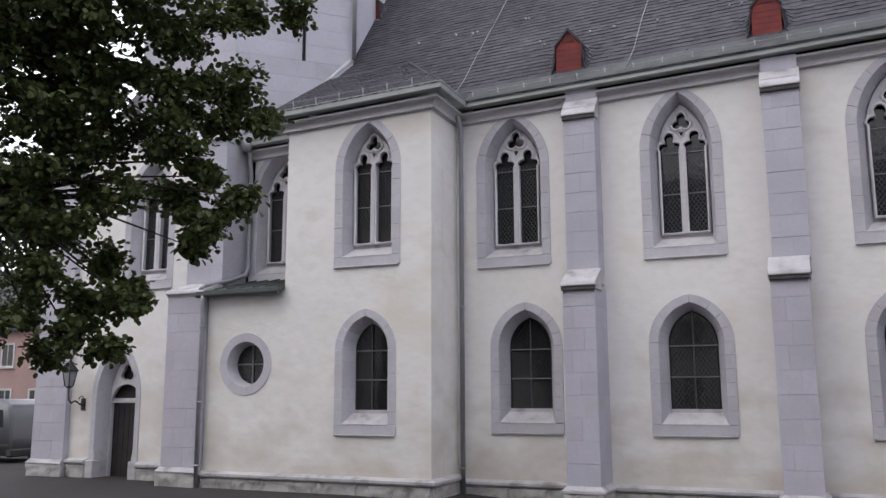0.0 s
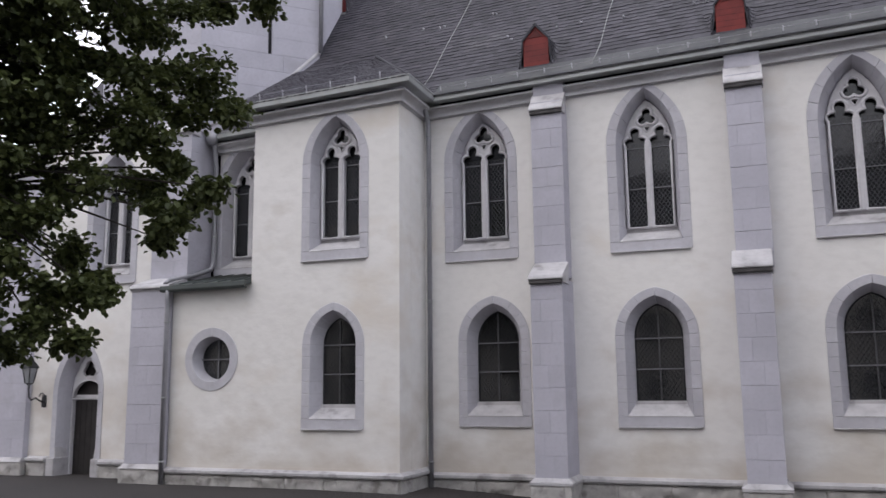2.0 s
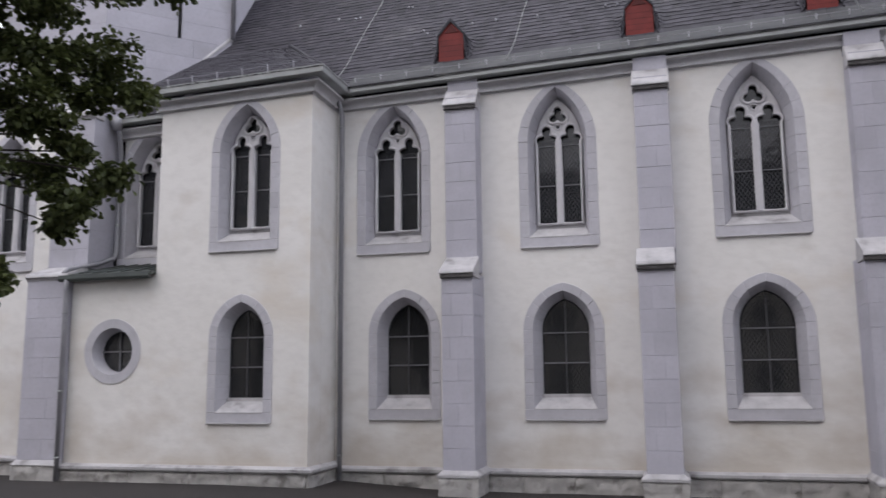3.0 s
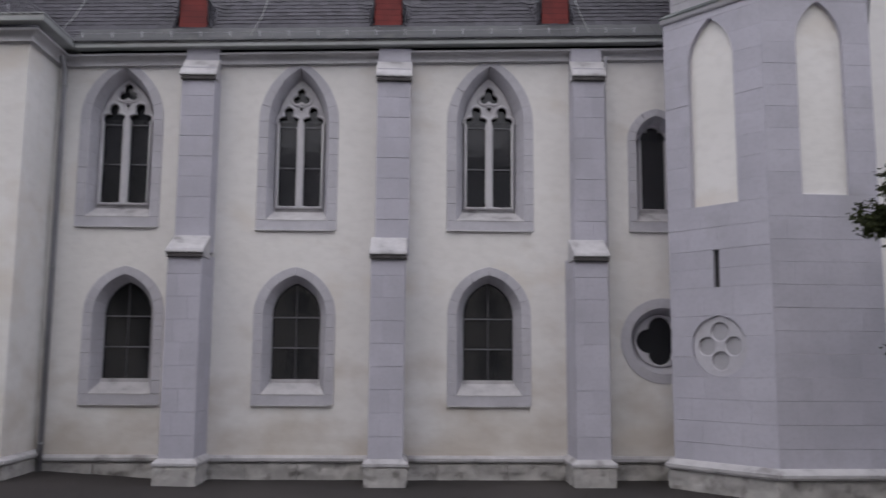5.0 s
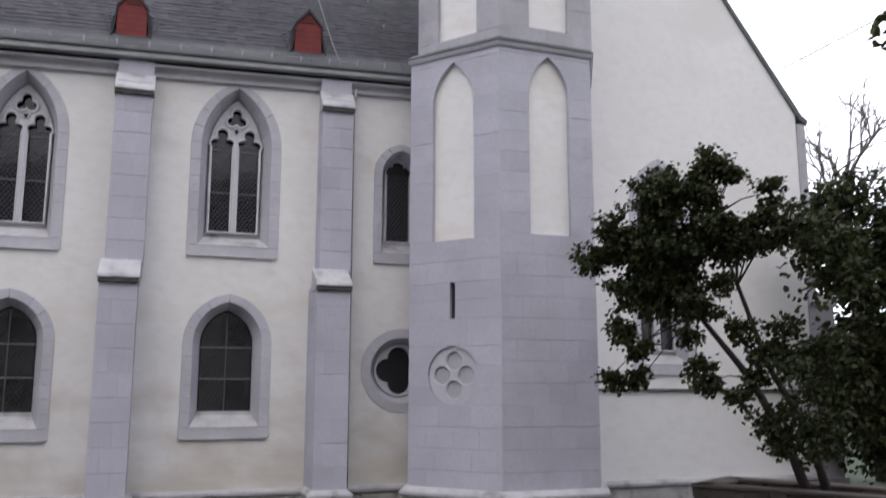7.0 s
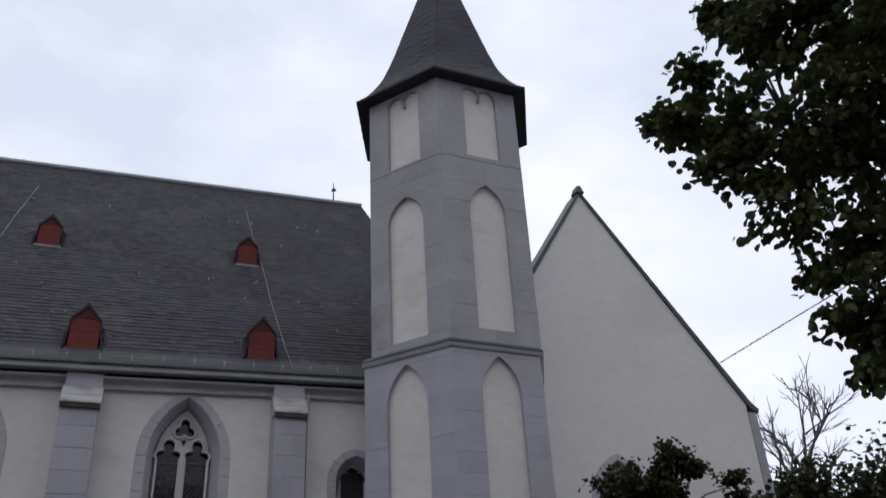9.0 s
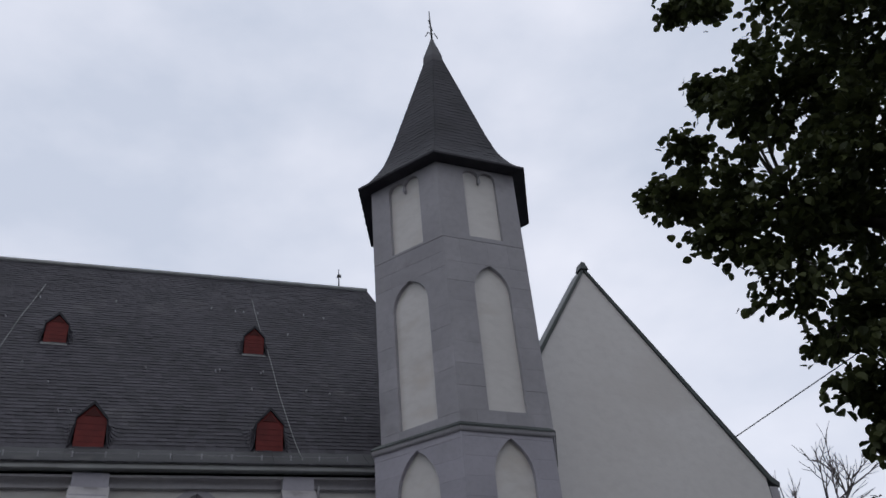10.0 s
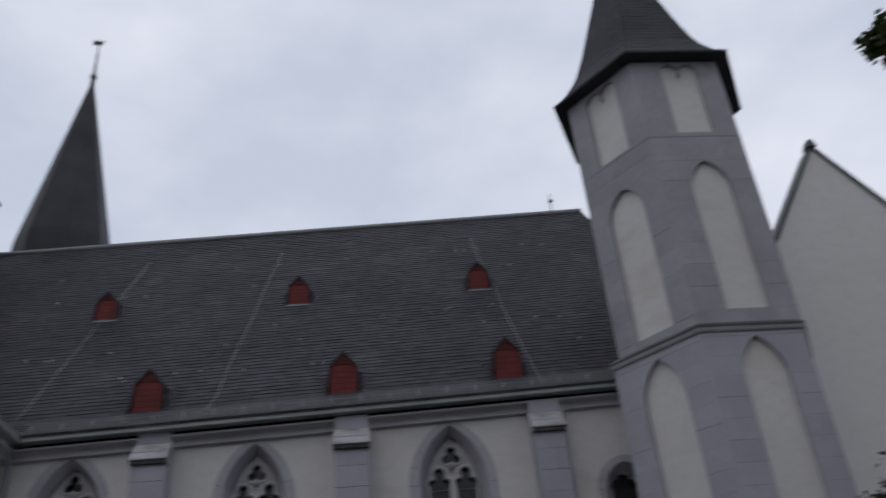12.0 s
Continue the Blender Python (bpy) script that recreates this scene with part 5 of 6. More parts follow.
part("roof", joined([prism(sq(0.2), lz + 0.151, lz + 0.19, sq(0.19)), prism(sq(0.19), lz + 0.19, lz + 0.29, sq(0.125)), prism(sq(0.125), lz + 0.29, lz + 0.34, sq(0.07)), prism(sq(0.085), lz + 0.34, lz + 0.40, sq(0.06))]), IRON, lamp, "black iron lantern roof")
part("finial", tube([(lx, ly, lz + 0.37), (lx, ly, lz + 0.42), (lx, ly, lz + 0.46), (lx, ly, lz + 0.56)], [0.02, 0.035, 0.015, 0.006]), IRON, lamp)

# ---- parked van ----
VANPAINT = material("grey_van_paint", (0.17, 0.175, 0.195), (0.15, 0.155, 0.17), 0.3, 0.2, grain=3, blotch=0.5, bump=0)
TYRE = material("tyre_rubber", (0.02, 0.02, 0.021), None, 0.85, bump=0.1)
CARGLASS = material("dark_car_glass", (0.03, 0.033, 0.036), None, 0.08, bump=0)
PLASTIC = material("dark_bumper_plastic", (0.03, 0.03, 0.032), None, 0.6, bump=0.1)
van = thing("parked_van", "grey delivery van parked behind the church corner", "van")
vx, vy = -19.55, 1.6
sec = [(0.0, 0.35), (0.0, 0.9), (-0.04, 1.4), (-0.12, 1.75), (-0.28, 1.93), (-0.55, 1.99), (-3.4, 1.99), (-3.75, 1.9), (-4.35, 1.25), (-5.05, 1.05), (-5.2, 0.85), (-5.22, 0.35)]
bm = bmesh.new()
rows_ = []
for yy, kz in ((0.0, 0.0), (0.0, 0.0), (0.12, 0.06), (1.78, 0.06), (1.9, 0.0)):
    rows_.append([bm.verts.new((vx + x, vy + yy, z + (kz if z > 1.5 else 0) - 0.02)) for x, z in sec])
for p, q in zip(rows_[1:], rows_[2:]):
    for i in range(len(sec)):
        j = (i + 1) % len(sec)
        bm.faces.new((p[i], p[j], q[j], q[i]))
bm.faces.new(rows_[1][::-1])
bm.faces.new(rows_[-1])
bmesh.ops.delete(bm, geom=rows_[0], context="VERTS")
bmesh.ops.recalc_face_normals(bm, faces=bm.faces)
bmesh.ops.bevel(bm, geom=[e for e in bm.edges if e.calc_face_angle(0) > 0.5], offset=0.06, segments=3, affect="EDGES")
for f in bm.faces:
    f.smooth = True
bmesh.ops.translate(bm, verts=bm.verts, vec=(0, 0, 0.12))
part("body", bm, VANPAINT, van, "dull grey van body")
for a, b in ((-0.35, -1.65), (-1.8, -3.0), (-3.1, -3.85)):
    part("window", plate([[(vx + b, 1.30), (vx + a, 1.30), (vx + a - 0.06, 1.84), (vx + b + (0.06 if b > -3.5 else 0.35), 1.84)]], vy - 0.012, vy - 0.002, None, 0.003), CARGLASS, van, "dark side window")
part("trim_strip", box(vx - 5.0, vx - 0.05, vy - 0.02, vy - 0.001, 0.72, 0.80, 0.006), PLASTIC, van)
part("bumper", box(vx - 0.2, vx + 0.07, vy - 0.01, vy + 1.91, 0.42, 0.66, 0.04), PLASTIC, van, "dark plastic rear bumper")
for wx in (-0.95, -4.25):
    wh = part("wheel", tube([(vx + wx, vy - 0.01, 0.52), (vx + wx, vy + 0.02, 0.52), (vx + wx, vy + 0.2, 0.52)], [0.30, 0.33, 0.33], 24), TYRE, van)
    part("rim", tube([(vx + wx, vy - 0.02, 0.52), (vx + wx, vy + 0.05, 0.52)], [0.17, 0.20], 18), PIPE, wh, "grey wheel rim")
    wh = part("wheel", tube([(vx + wx, vy + 1.7, 0.52), (vx + wx, vy + 1.88, 0.52), (vx + wx, vy + 1.91, 0.52)], [0.33, 0.33, 0.30], 24), TYRE, van)

# ---- town houses ----
PINK = material("pink_house_plaster", (0.40, 0.27, 0.25), (0.35, 0.235, 0.22), 0.9, grain=5, blotch=0.5, bump=0.2, bump_scale=15)
CREAM = material("cream_house_plaster", (0.62, 0.58, 0.52), (0.56, 0.52, 0.46), 0.9, grain=5, blotch=0.5, bump=0.2, bump_scale=15)
TRIM = material("white_window_paint", (0.55, 0.54, 0.53), (0.48, 0.47, 0.46), 0.6, bump=0.05)
TIMBER = material("dark_timber", (0.07, 0.05, 0.04), (0.05, 0.036, 0.03), 0.8, grain=20, blotch=3, bump=0.3)


def town_house(name, label, m, w, deep, h, ridge, wallmat, cols, rows, timber=False):
    """A house with storeys of windows under a saddle roof whose ridge runs along its front."""
    h_ = thing(name, label, "house", "town houses")
    part("wall", box(0, w, 0, deep, -1.0, h), wallmat, h_, m=m)
    bm = bmesh.new()
    prof = [(-0.4, h - 0.1), (deep / 2, ridge), (deep + 0.4, h - 0.1), (deep + 0.4, h - 0.3), (-0.4, h - 0.3)]
    a, b = [bm.verts.new((-0.3, y, z)) for y, z in prof], [bm.verts.new((w + 0.3, y, z)) for y, z in prof]
    for i in range(5):
        bm.faces.new((a[i], a[(i + 1) % 5], b[(i + 1) % 5], b[i]))
    bm.faces.new(a[::-1])
    bm.faces.new(b)
    bmesh.ops.recalc_face_normals(bm, faces=bm.faces)
    part("roof", bm, SPIRESLATE, h_, "dark slate saddle roof", m=m)
    for r_ in range(rows):
        for c_ in range(cols):
            cx = w * (c_ + 0.5) / cols
            z0 = 0.9 + r_ * (h - 0.6) / rows
            win = part("window", plate([[(cx - 0.6, z0), (cx + 0.6, z0), (cx + 0.6, z0 + 1.55), (cx - 0.6, z0 + 1.55)], [(cx - 0.48, z0 + 0.1), (cx + 0.48, z0 + 0.1), (cx + 0.48, z0 + 1.43), (cx - 0.48, z0 + 1.43)]], -0.06, 0.02, m), TRIM, h_, "white window frame")
            part("pane", box(cx - 0.48, cx - 0.03, -0.025, -0.015, z0 + 0.1, z0 + 1.43), CARGLASS, win, m=m)
            part("pane", box(cx + 0.03, cx + 0.48, -0.025, -0.015, z0 + 0.1, z0 + 1.43), CARGLASS, win, m=m)
            part("mullion", box(cx - 0.03, cx + 0.03, -0.05, -0.01, z0 + 0.1, z0 + 1.43), TRIM, win, m=m)
            part("sill", box(cx - 0.68, cx + 0.68, -0.14, -0.002, z0 - 0.08, z0 - 0.003), TRIM, win, m=m)
    if timber:
        for i in range(cols + 1):
            x = min(max(w * i / cols, 0.12), w - 0.12)
            part("timber", box(x - 0.11, x + 0.11, -0.03, -0.003, 3.0, h - 0.3), TIMBER, h_, m=m)
            if 0 < i < cols:
                part("timber", plate([[(x - 1.0, 3.1), (x - 0.78, 3.1), (x - 0.06, 5.4), (x - 0.28, 5.4)]], -0.028, -0.003, m), TIMBER, h_)
    return h_


town_house("house", "pink plastered town house with white windows across the street", pose(-62, 22, 0.2, 0, 0, 0), 32, 9, 6.4, 11, PINK, 12, 2)
# unseen row behind the camera, added to shade the wall foot and fill reflections
town_house("house", "cream plastered town house with a dark timber frame, added out of view", pose(27, -26.0, 0.6, 0, 0, 180), 17.7, 9, 9.0, 15, CREAM, 5, 3, True)
town_house("house", "cream plastered town house facing the church, added out of view", pose(9, -26.6, 0.6, 0, 0, 180), 16.7, 9, 9.5, 14, CREAM, 5, 3)
town_house("house", "half-timbered town house facing the church, added out of view", pose(-8, -26.2, 0.6, 0, 0, 180), 24, 9, 11.0, 17, CREAM, 7, 3, True)

# ---- low stone wall and cable ----
DRYSTONE = material("brown_garden_stone", (0.095, 0.074, 0.064), (0.06, 0.049, 0.043), 0.9, grain=12, blotch=2, bump=0.8, bump_scale=18, piece=0.25)
SOIL = material("dark_soil", (0.045, 0.036, 0.03), None, 0.95, bump=0.8, bump_scale=20)
GRASS = material("grass_green", (0.03, 0.051, 0.015), (0.021, 0.036, 0.012), 0.9, grain=20, blotch=1, bump=0.6, bump_scale=40)
bed = thing("garden_wall", "low brown rough-stone garden wall round a raised bed", "wall")
r = random.Random(3)
BED = [(12.2, -4.55), (15.0, -8.95), (16.35, -8.1), (13.55, -3.7)]
for (ax, ay), (bx, by) in zip(BED, BED[1:] + BED[:1]):
    a, b = Vector((ax, ay)), Vector((bx, by))
    n = Vector((b.y - a.y, a.x - b.x)).normalized()
    ln = (b - a).length
    for q in range(5):
        z0 = -0.1 + q * 0.175
        s = 0.0
        while s < ln - 0.01:
            e = min(s + r.uniform(0.18, 0.7), ln)
            if ln - e < 0.15:
                e = ln
            o = n * r.uniform(-0.02, 0.025)
            p0, p1 = a.lerp(b, (s + 0.006) / ln) + o, a.lerp(b, (e - 0.006) / ln) + o
            bm = prism([tuple(p0), tuple(p1), tuple(p1 - n * 0.3), tuple(p0 - n * 0.3)], z0 + 0.004, z0 + 0.171)
            for v in bm.verts:
                v.co += Vector((r.uniform(-1, 1), r.uniform(-1, 1), r.uniform(-1, 1))) * 0.014
            bmesh.ops.bevel(bm, geom=list(bm.edges), offset=0.014, segments=1, affect="EDGES")
            part("stone", bm, DRYSTONE, bed)
            s = e
    p0, p1 = a + n * 0.05, b + n * 0.05
    part("coping", prism([tuple(p0), tuple(p1), tuple(p1 - n * 0.38), tuple(p0 - n * 0.38)], 0.777, 0.84, None, 0.015), DRYSTONE, bed, "flat brown coping slab")
part("core", prism(scaled(BED, (14.27, -6.32), 0.92), -0.2, 0.74), SOIL, bed, "dark soil of the raised bed")
tagged(solid("timber_edge", box(-0.1, 2.6, -0.12, 0.12, -0.2, 0.12, 0.02), TIMBER, m=pose(11.75, -4.9, 0.1, 0, 0, -57)), "dark timber beam at the foot of the garden wall", "beam")
tagged(solid("overhead_cable", tube([(17.63, -0.75, 10.17), (18.6, -4.2, 10.75), (19.6, -7.8, 11.5), (21.8, -14.8, 13.2)], 0.014, 6), IRON), "thin black overhead cable from the gable", "cable")
tagged(solid("lawn", prism([(18.9, -3.0), (60, -3.0), (60, 40), (18.9, 40)], 0.03, 0.09), GRASS), "patch of mown grass beyond the gable", "lawn", "", "structure")

# ---- trees ----
BARK = material("grey_brown_bark", (0.055, 0.045, 0.038), (0.035, 0.03, 0.026), 0.95, grain=12, blotch=3, bump=0.9, bump_scale=14)


def leaf_material(name, a, b):
    m = bpy.data.materials.new(name)
    m.use_nodes = True
    n, l = m.node_tree.nodes, m.node_tree.links
    p = n["Principled BSDF"]
    geo = n.new("ShaderNodeNewGeometry")
    ramp = n.new("ShaderNodeValToRGB")
    ramp.color_ramp.elements[0].color, ramp.color_ramp.elements[1].color = (*a, 1), (*b, 1)
    l.new(geo.outputs["Random Per Island"], ramp.inputs["Fac"])
    l.new(ramp.outputs["Color"], p.inputs["Base Color"])
    p.inputs["Roughness"].default_value = 0.55
    p.inputs["Specular IOR Level"].default_value = 0.25
    tr = n.new("ShaderNodeBsdfTranslucent")
    l.new(ramp.outputs["Color"], tr.inputs["Color"])
    mx = n.new("ShaderNodeMixShader")
    mx.inputs["Fac"].default_value = 0.22
    l.new(p.outputs["BSDF"], mx.inputs[1])
    l.new(tr.outputs["BSDF"], mx.inputs[2])
    l.new(mx.outputs["Shader"], n["Material Output"].inputs["Surface"])
    return m


LINDEN = leaf_material("linden_leaf", (0.040, 0.052, 0.021), (0.100, 0.120, 0.042))
STREET = leaf_material("street_tree_leaf", (0.05, 0.065, 0.035), (0.11, 0.13, 0.06))
SMALL = leaf_material("small_tree_leaf", (0.022, 0.028, 0.012), (0.052, 0.064, 0.022))


def leaf_cloud(spots, size, rng):
    """Folded pointed leaves at the given (place, outward way) spots, as one mesh of loose leaves."""
    verts, faces = [], []
    for p, out in spots:
        d = (Vector((rng.gauss(0, 1), rng.gauss(0, 1), rng.gauss(0, 0.7) - 0.5)) + out * 0.9).normalized()
        side = d.cross(Vector((rng.gauss(0, 0.5), rng.gauss(0, 0.5), 1))).normalized()
        up = side.cross(d)
        s = size * rng.uniform(0.7, 1.25)
        c = p
        o = len(verts)
        fold = up * s * rng.uniform(0.08, 0.22)
        verts += [tuple(c), tuple(c + d * s * 0.10 + side * s * 0.30 + fold * 0.7), tuple(c + d * s * 0.42 + side * s * 0.47 + fold), tuple(c + d * s * 0.78 + side * s * 0.34 + fold * 0.7), tuple(c + d * s * 0.98 - up * s * 0.1), tuple(c + d * s * 0.78 - side * s * 0.34 + fold * 0.7), tuple(c + d * s * 0.42 - side * s * 0.47 + fold), tuple(c + d * s * 0.10 - side * s * 0.30 + fold * 0.7)]
        faces += [(o, o + 1, o + 2, o + 3, o + 4), (o, o + 4, o + 5, o + 6, o + 7)]
    me = bpy.data.meshes.new("leaves")
    me.from_pydata(verts, [], faces)
    me.update()
    return me


def leafy_tree(name, label, stems, lobes, size, density, leafmat, seed, spread=0.22, per=16, droop=0.0, girth=1.0):
    """A tapered trunk and limbs to every lobe of the crown, twigs in each lobe and leaves in tufts along the twigs."""
    r = random.Random(seed)
    tree = thing(name, label, "tree")
    for pts, rad in stems:
        part("trunk", tube(pts, rad, 10), BARK, tree)
    forks = [Vector(p) for pts, _ in stems for p in pts[1:]]
    spots, twigs = [], []
    for c, rr in lobes:
        c = Vector(c)
        rr *= girth
        root = min(forks, key=lambda f: (f - c).length)
        mid = root.lerp(c, 0.5) + Vector((r.uniform(-0.2, 0.2), r.uniform(-0.2, 0.2), 0.25)) * (c - root).length * 0.25
        q = root.lerp(mid, 0.55) * 0.5 + root.lerp(mid, 0.5) * 0.5
        k = min(0.045, 0.012 + 0.007 * (c - root).length)
        part("limb", tube([tuple(root), tuple(q), tuple(mid), tuple(mid.lerp(c, 0.6)), tuple(c)], [k, k * 0.8, k * 0.55, k * 0.35, k * 0.15], 6), BARK, tree)
        n = max(6, int(density * rr * rr))
        for _ in range(n):
            way = Vector((r.gauss(0, 1), r.gauss(0, 1), r.gauss(0, 0.8))).normalized()
            reach = rr * (r.random() ** 0.45) * r.uniform(0.85, 1.12)
            tip = c + way * reach + Vector((0, 0, -droop * reach))
            start = c + way * reach * 0.35
            if r.random() < 0.4:
                twigs.append(tube([tuple(start), tuple(start.lerp(tip, 0.55) + Vector((0, 0, 0.05))), tuple(tip)], [0.012, 0.008, 0.004], 4))
            for _ in range(per):
                f = r.random()
                p = start.lerp(tip, 0.35 + 0.7 * f) + Vector((r.gauss(0, 1), r.gauss(0, 1), r.gauss(0, 0.7))) * spread
                spots.append((p, way))
    if twigs:
        tagged(part("twig", joined(twigs), BARK, tree), "fine dark twigs", kind="stuff")
    cr = part("crown", leaf_cloud(spots, size, r), leafmat, tree, "loose crown of small green leaves")
    tagged(cr, kind="stuff")
    return tree


def off(az, el, d, eye=(3.1, -17.4, 2.3)):
    """A place by bearing, height angle and ground distance from the camera's eye, to fit its view."""
    a = radians(az)
    return (eye[0] + d * math.sin(a), eye[1] + d * math.cos(a), eye[2] + d * math.tan(radians(el)))


# boughs of the large linden, set to fit the camera's view: bearing, height angle and radius of every spray
UPPER = [(-35.8, 18.1, 0.2), (-37.8, 19.7, 0.41), (-40.1, 19.0, 0.53), (-38.6, 17.3, 0.24), (-39.2, 23.6, 0.51), (-37.2, 24.5, 0.2), (-42.0, 22.5, 0.36), (-43.6, 20.2, 0.36), (-47.8, 21.7, 0.53), (-47.4, 18.2, 0.58), (-50.6, 21.2, 0.36), (-49.9, 18.4, 0.27), (-34.0, 25.0, 0.19), (-44.0, 23.9, 0.43), (-50.6, 16.9, 0.29), (-48.6, 16.4, 0.3), (-46.0, 18.2, 0.36), (-45.4, 21.0, 0.4), (-41.8, 19.6, 0.3)]
MIDDLE = [(-44.0, 15.5, 0.53), (-41.6, 16.7, 0.44), (-47.2, 15.3, 0.51), (-40.3, 15.1, 0.2), (-45.9, 12.5, 0.31), (-43.4, 13.2, 0.38), (-41.3, 12.7, 0.26), (-39.4, 11.1, 0.27), (-38.2, 11.8, 0.2), (-37.0, 12.9, 0.12), (-40.1, 9.4, 0.12), (-49.9, 14.0, 0.2), (-39.2, 14.1, 0.1)]
LOWER = [(-49.0, 8.2, 0.28), (-49.9, 5.1, 0.26), (-47.6, 5.9, 0.24), (-45.5, 8.6, 0.22), (-44.5, 6.2, 0.27), (-45.9, 4.6, 0.27), (-45.1, 3.0, 0.14), (-48.6, 2.3, 0.19), (-49.8, 10.9, 0.26), (-43.9, 6.4, 0.12), (-47.1, 3.5, 0.19), (-49.2, 12.2, 0.26), (-47.6, 10.6, 0.2), (-48.4, 9.6, 0.2)]
OUTER = [(-47.3, 26.7, 1.19), (-40.2, 27.4, 0.72), (-55.3, 19.1, 1.28), (-54.6, 11.1, 1.02), (-52.0, 27.0, 1.45), (-59.4, 21.3, 1.96), (-53.5, 4.3, 0.68)]
leafy_tree("linden_tree", "large linden tree with drooping dark green branches over the forecourt",
           [([(-10.8, -11.6, 0.3), (-10.6, -11.4, 2.5), (-10.3, -11.0, 5.0), (-9.8, -10.6, 7.5), (-9.4, -10.3, 10.0)], [0.42, 0.36, 0.30, 0.22, 0.10]),
            ([(-10.3, -11.0, 5.0), (-8.4, -10.2, 6.2), (-6.6, -9.6, 6.8)], [0.13, 0.08, 0.03]),
            ([(-10.4, -11.1, 4.0), (-8.6, -10.4, 4.9), (-6.8, -9.9, 4.8)], [0.09, 0.05, 0.02])],
           [(off(a, e, d + 0.5 * math.sin(3.1 * i)), k) for d in (10.8, 11.9) for i, (a, e, k) in enumerate(UPPER + MIDDLE + LOWER + OUTER) if d < 11 or i % 5 < 2],
           0.082, 33, LINDEN, 5, 0.085, 52, 0.10, 1.12)
leafy_tree("linden_tree", "linden tree whose dark leafy branches hang over the garden bed",
           [([(12.6, -14.6, 0.6), (12.4, -14.5, 3.0), (12.0, -14.2, 5.5), (11.6, -13.9, 8.0), (11.3, -13.7, 10.5)], [0.34, 0.30, 0.24, 0.16, 0.07]),
            ([(12.1, -14.3, 5.0), (10.9, -13.0, 6.6), (9.6, -12.0, 7.6)], [0.14, 0.09, 0.04])],
           [(off(47.8, 33.8, 8.3), 0.62), (off(43.0, 34.2, 8.2), 0.28), (off(45.0, 31.6, 8.2), 0.28), (off(49.4, 29.5, 8.3), 0.66), (off(51.0, 25.2, 8.4), 0.52), (off(50.8, 21.2, 8.4), 0.3), (off(51.6, 18.6, 8.4), 0.28), (off(53.8, 20.5, 8.5), 0.6), (off(52.0, 38.2, 8.4), 0.8), (off(48.3, 39.8, 8.3), 0.36), (off(57.8, 45, 8.4), 1.1), (off(55.8, 33, 8.6), 1.25), (off(60.8, 27, 8.8), 1.3), (off(62.8, 40, 8.8), 1.5), (off(67.8, 33, 9), 1.6), (off(70.8, 45, 9), 1.8), (off(57.3, 24, 8.6), 0.9), (off(46.2, 46.2, 8.3, (3.42, -17.23, 2.54)), 0.15), (off(48.6, 45.4, 8.3, (3.42, -17.23, 2.54)), 0.2), (off(46.4, 41.0, 8.3, (3.42, -17.23, 2.54)), 0.16), (off(49.6, 41.1, 8.3, (3.42, -17.23, 2.54)), 0.32), (off(41.0, 35.3, 8.3, (3.42, -17.23, 2.54)), 0.2), (off(43.8, 37.4, 8.3, (3.42, -17.23, 2.54)), 0.3)],
           0.10, 46, LINDEN, 6, 0.085, 46, 0.1, 0.97)
# sprays of the garden tree, likewise placed to fit the camera's view
HEAD = [(34.1, 12.6, 0.5), (36.1, 12.7, 0.45), (37.2, 14.2, 0.24), (38.5, 13.6, 0.12), (31.6, 9.7, 0.52), (29.3, 8.5, 0.28), (33.8, 9.0, 0.7), (36.7, 9.6, 0.52), (38.7, 9.1, 0.28), (40.1, 9.2, 0.24), (38.1, 10.5, 0.22), (32.2, 6.6, 0.42), (34.9, 6.5, 0.52), (31.2, 3.7, 0.24), (30.3, 0.7, 0.14), (32.2, 0.5, 0.15)]
SIDE = [(32.1, 2.5, 0.26), (35.7, 1.4, 0.28), (36.6, 0.4, 0.15), (35.4, 3.5, 0.22), (36.8, 4.7, 0.24), (37.7, 6.4, 0.2), (39.5, 2.5, 0.3), (38.6, 3.9, 0.16), (40.8, 3.5, 0.34), (39.4, 0.7, 0.2), (38.5, -0.8, 0.18), (39.9, -2.6, 0.28), (40.5, -3.5, 0.2), (42.5, 1.8, 0.62), (42.3, -2.1, 0.55), (41.2, 12.3, 0.32), (39.9, 10.4, 0.2), (42.0, 10.2, 0.48)]
leafy_tree("garden_tree", "small leaning garden tree with two stems in the raised bed",
           [([(13.55, -5.75, 0.7), (13.35, -5.6, 1.5), (12.9, -5.3, 2.6), (12.2, -4.9, 3.7), (11.6, -4.6, 4.8)], [0.09, 0.078, 0.06, 0.04, 0.02]),
            ([(13.85, -5.85, 0.7), (13.7, -5.7, 1.7), (13.2, -5.4, 2.8), (12.9, -5.1, 4.2), (12.6, -4.9, 5.4)], [0.08, 0.068, 0.05, 0.034, 0.018])],
           [(off(a, e, d, (3.246, -17.234, 2.433)), k) for d in (14.4, 15.0) for i, (a, e, k) in enumerate(HEAD + SIDE) if d < 14.5 or i < 14],
           0.075, 60, SMALL, 7, 0.08, 48, 0.05, 1.22)
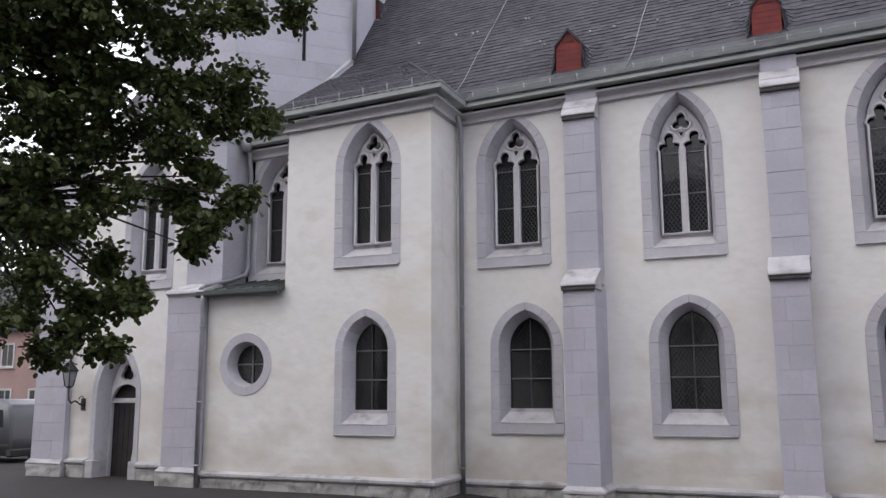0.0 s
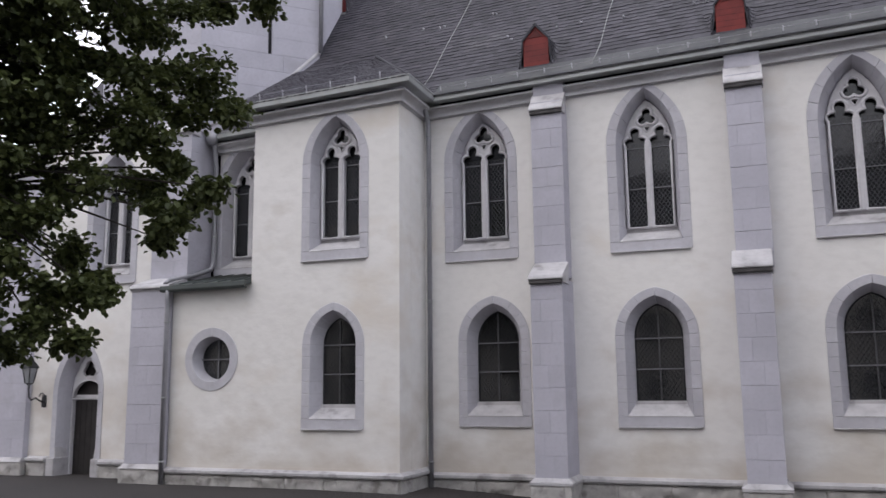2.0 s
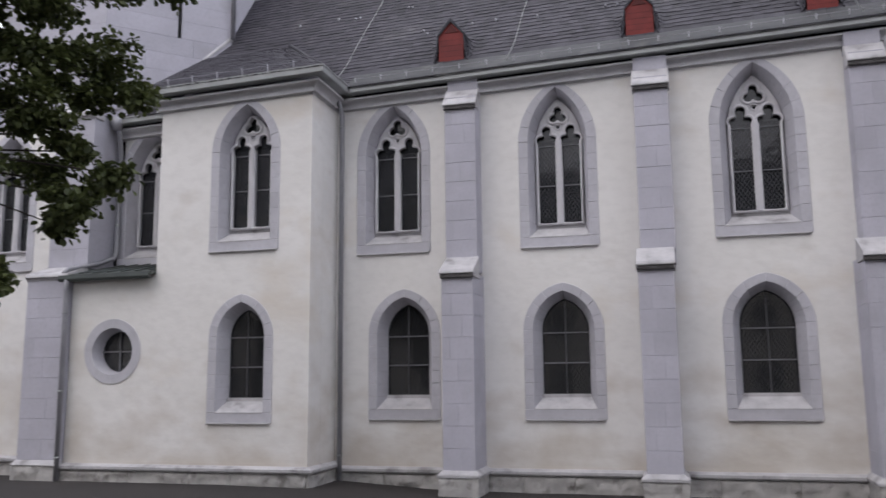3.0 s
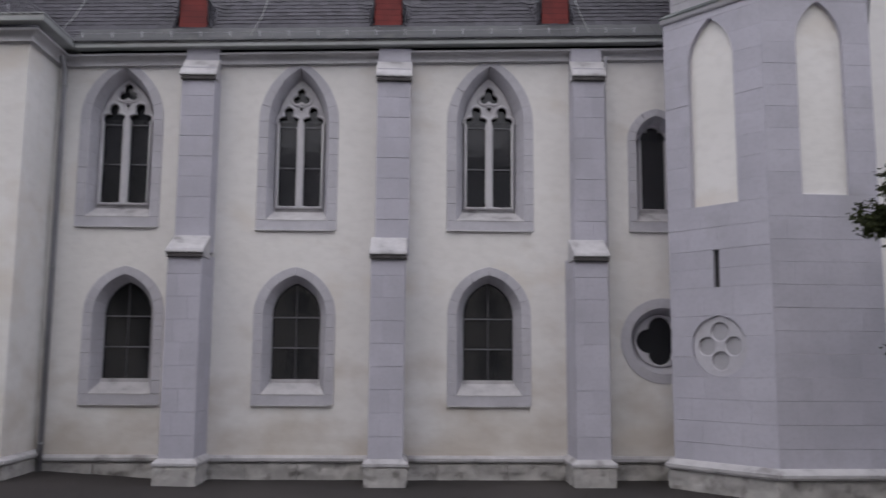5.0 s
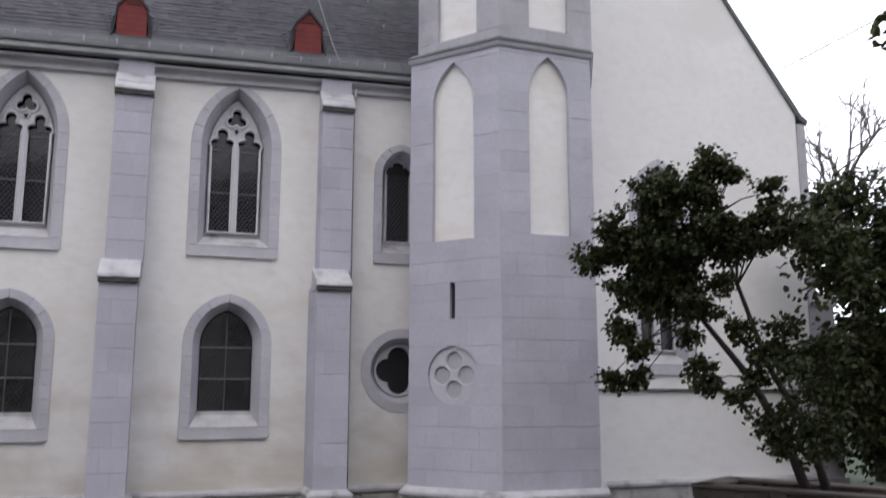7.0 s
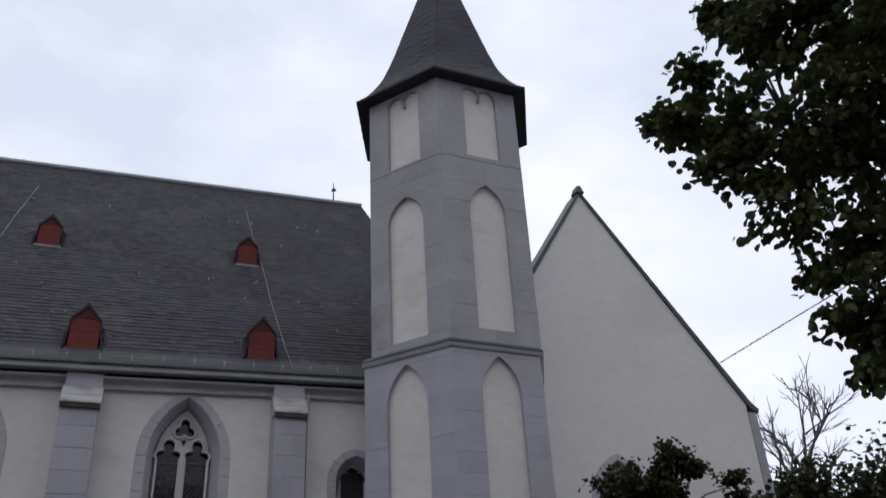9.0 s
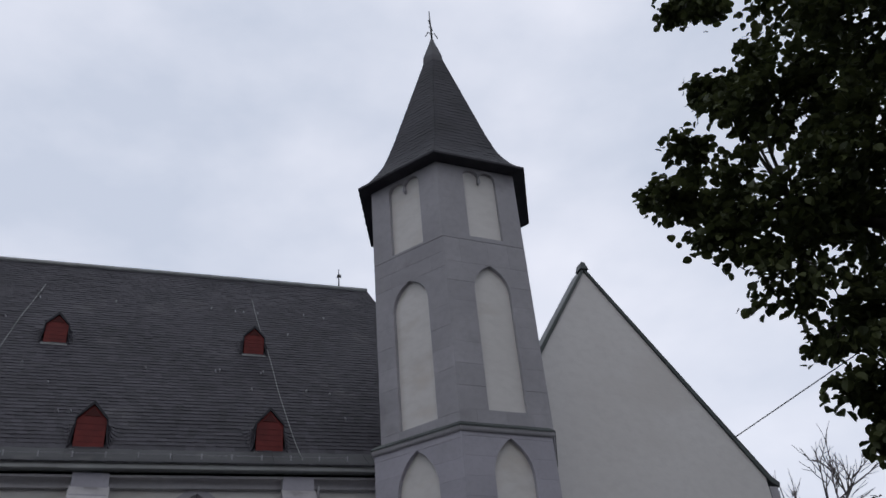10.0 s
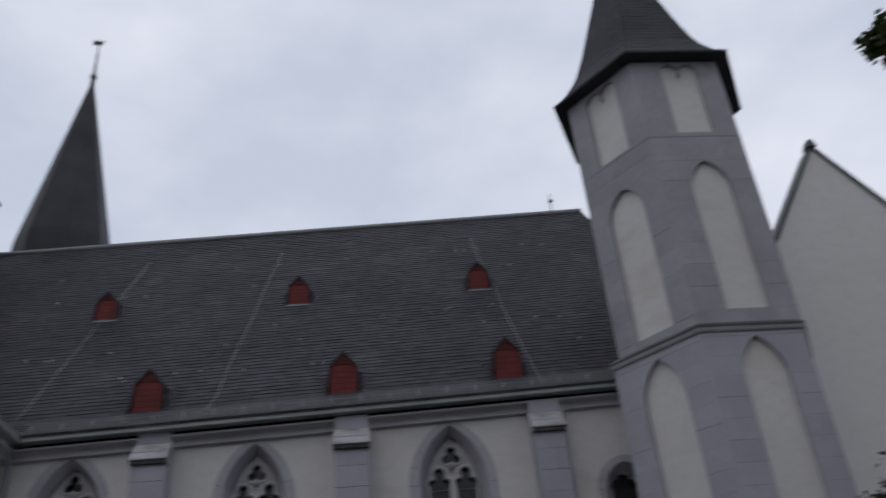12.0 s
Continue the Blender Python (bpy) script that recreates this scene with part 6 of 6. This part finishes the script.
# the nearest lobes stand before the wing to cover its corner pier in view
leafy_tree("background_tree", "broad dark green tree behind the gabled wing",
           [([(21.5, 0.5, 0.0), (21.4, 0.5, 2.5), (21.2, 0.4, 5.0), (21.0, 0.3, 7.0)], [0.25, 0.22, 0.16, 0.07])],
           [(off(43.8, 11.6, 24), 1.1), (off(46, 8.0, 24), 1.8), (off(45.5, 2.0, 24), 1.8), (off(49.5, 10.0, 24), 2.0), (off(49.5, 2.0, 24), 2.2), (off(54, 7.0, 24), 2.4), (off(46.5, -2.5, 23), 1.2), (off(43.4, 3.0, 23.5), 0.7), (off(43.6, 9.0, 21), 0.75), (off(43.8, 1.0, 21), 0.8), (off(43.2, 9.8, 20.6), 0.55), (off(44.3, 7.0, 20.6), 0.7), (off(44.9, 3.0, 22), 0.9), (off(45.2, -1.0, 22), 0.9)],
           0.14, 34, SMALL, 8, 0.25, 34, 0.05)

leafy_tree("background_tree", "pale green street tree beyond the church tower",
           [([(-30.0, 8.0, 0.0), (-30.0, 8.0, 3.0), (-29.8, 8.0, 6.0), (-29.6, 8.0, 8.5)], [0.25, 0.2, 0.14, 0.06])],
           [(off(-50.5, 10, 36), 1.7), (off(-53.5, 8, 36), 1.9), (off(-49.2, 6.5, 36), 1.2), (off(-52, 13, 36), 1.7), (off(-49.8, 13.0, 36), 1.1), (off(-55, 12, 36), 2.0), (off(-51.5, 5.0, 36), 1.0)],
           0.17, 34, STREET, 15, 0.25, 14, 0.05)

# ---- bare tree ----
bare = thing("bare_tree", "leafless pale grey tree behind the gabled wing", "tree")
r = random.Random(12)
DEADWOOD = material("pale_dead_wood", (0.16, 0.14, 0.14), (0.12, 0.105, 0.105), 0.95, bump=0.4)
trunk = [(26.5, 6.0, 0.0), (26.4, 6.0, 5.0), (26.3, 5.95, 10.0)]
part("trunk", tube(trunk, [0.22, 0.16, 0.09]), DEADWOOD, bare)


def grow(p, d, ln, rad, depth, out):
    q = p + d * ln
    out.append(tube([tuple(p), tuple(p.lerp(q, 0.5) + Vector((r.uniform(-1, 1), r.uniform(-1, 1), 0)) * ln * 0.06), tuple(q)], [rad, rad * 0.8, rad * 0.6], 5))
    if depth:
        for _ in range(3):
            w = (d + Vector((r.gauss(0, 0.45), r.gauss(0, 0.45), r.gauss(0.12, 0.3)))).normalized()
            grow(p.lerp(q, r.uniform(0.55, 1.0)), w, ln * r.uniform(0.55, 0.75), rad * 0.6, depth - 1, out)


for k in range(9):
    parts_ = []
    a = math.tau * k / 9
    grow(Vector((26.3, 5.95, 7.6 + 0.25 * k)), Vector((math.cos(a) * 0.6, math.sin(a) * 0.6, 1)).normalized(), 1.9, 0.06, 3, parts_)
    part("limb", joined(parts_), DEADWOOD, bare)
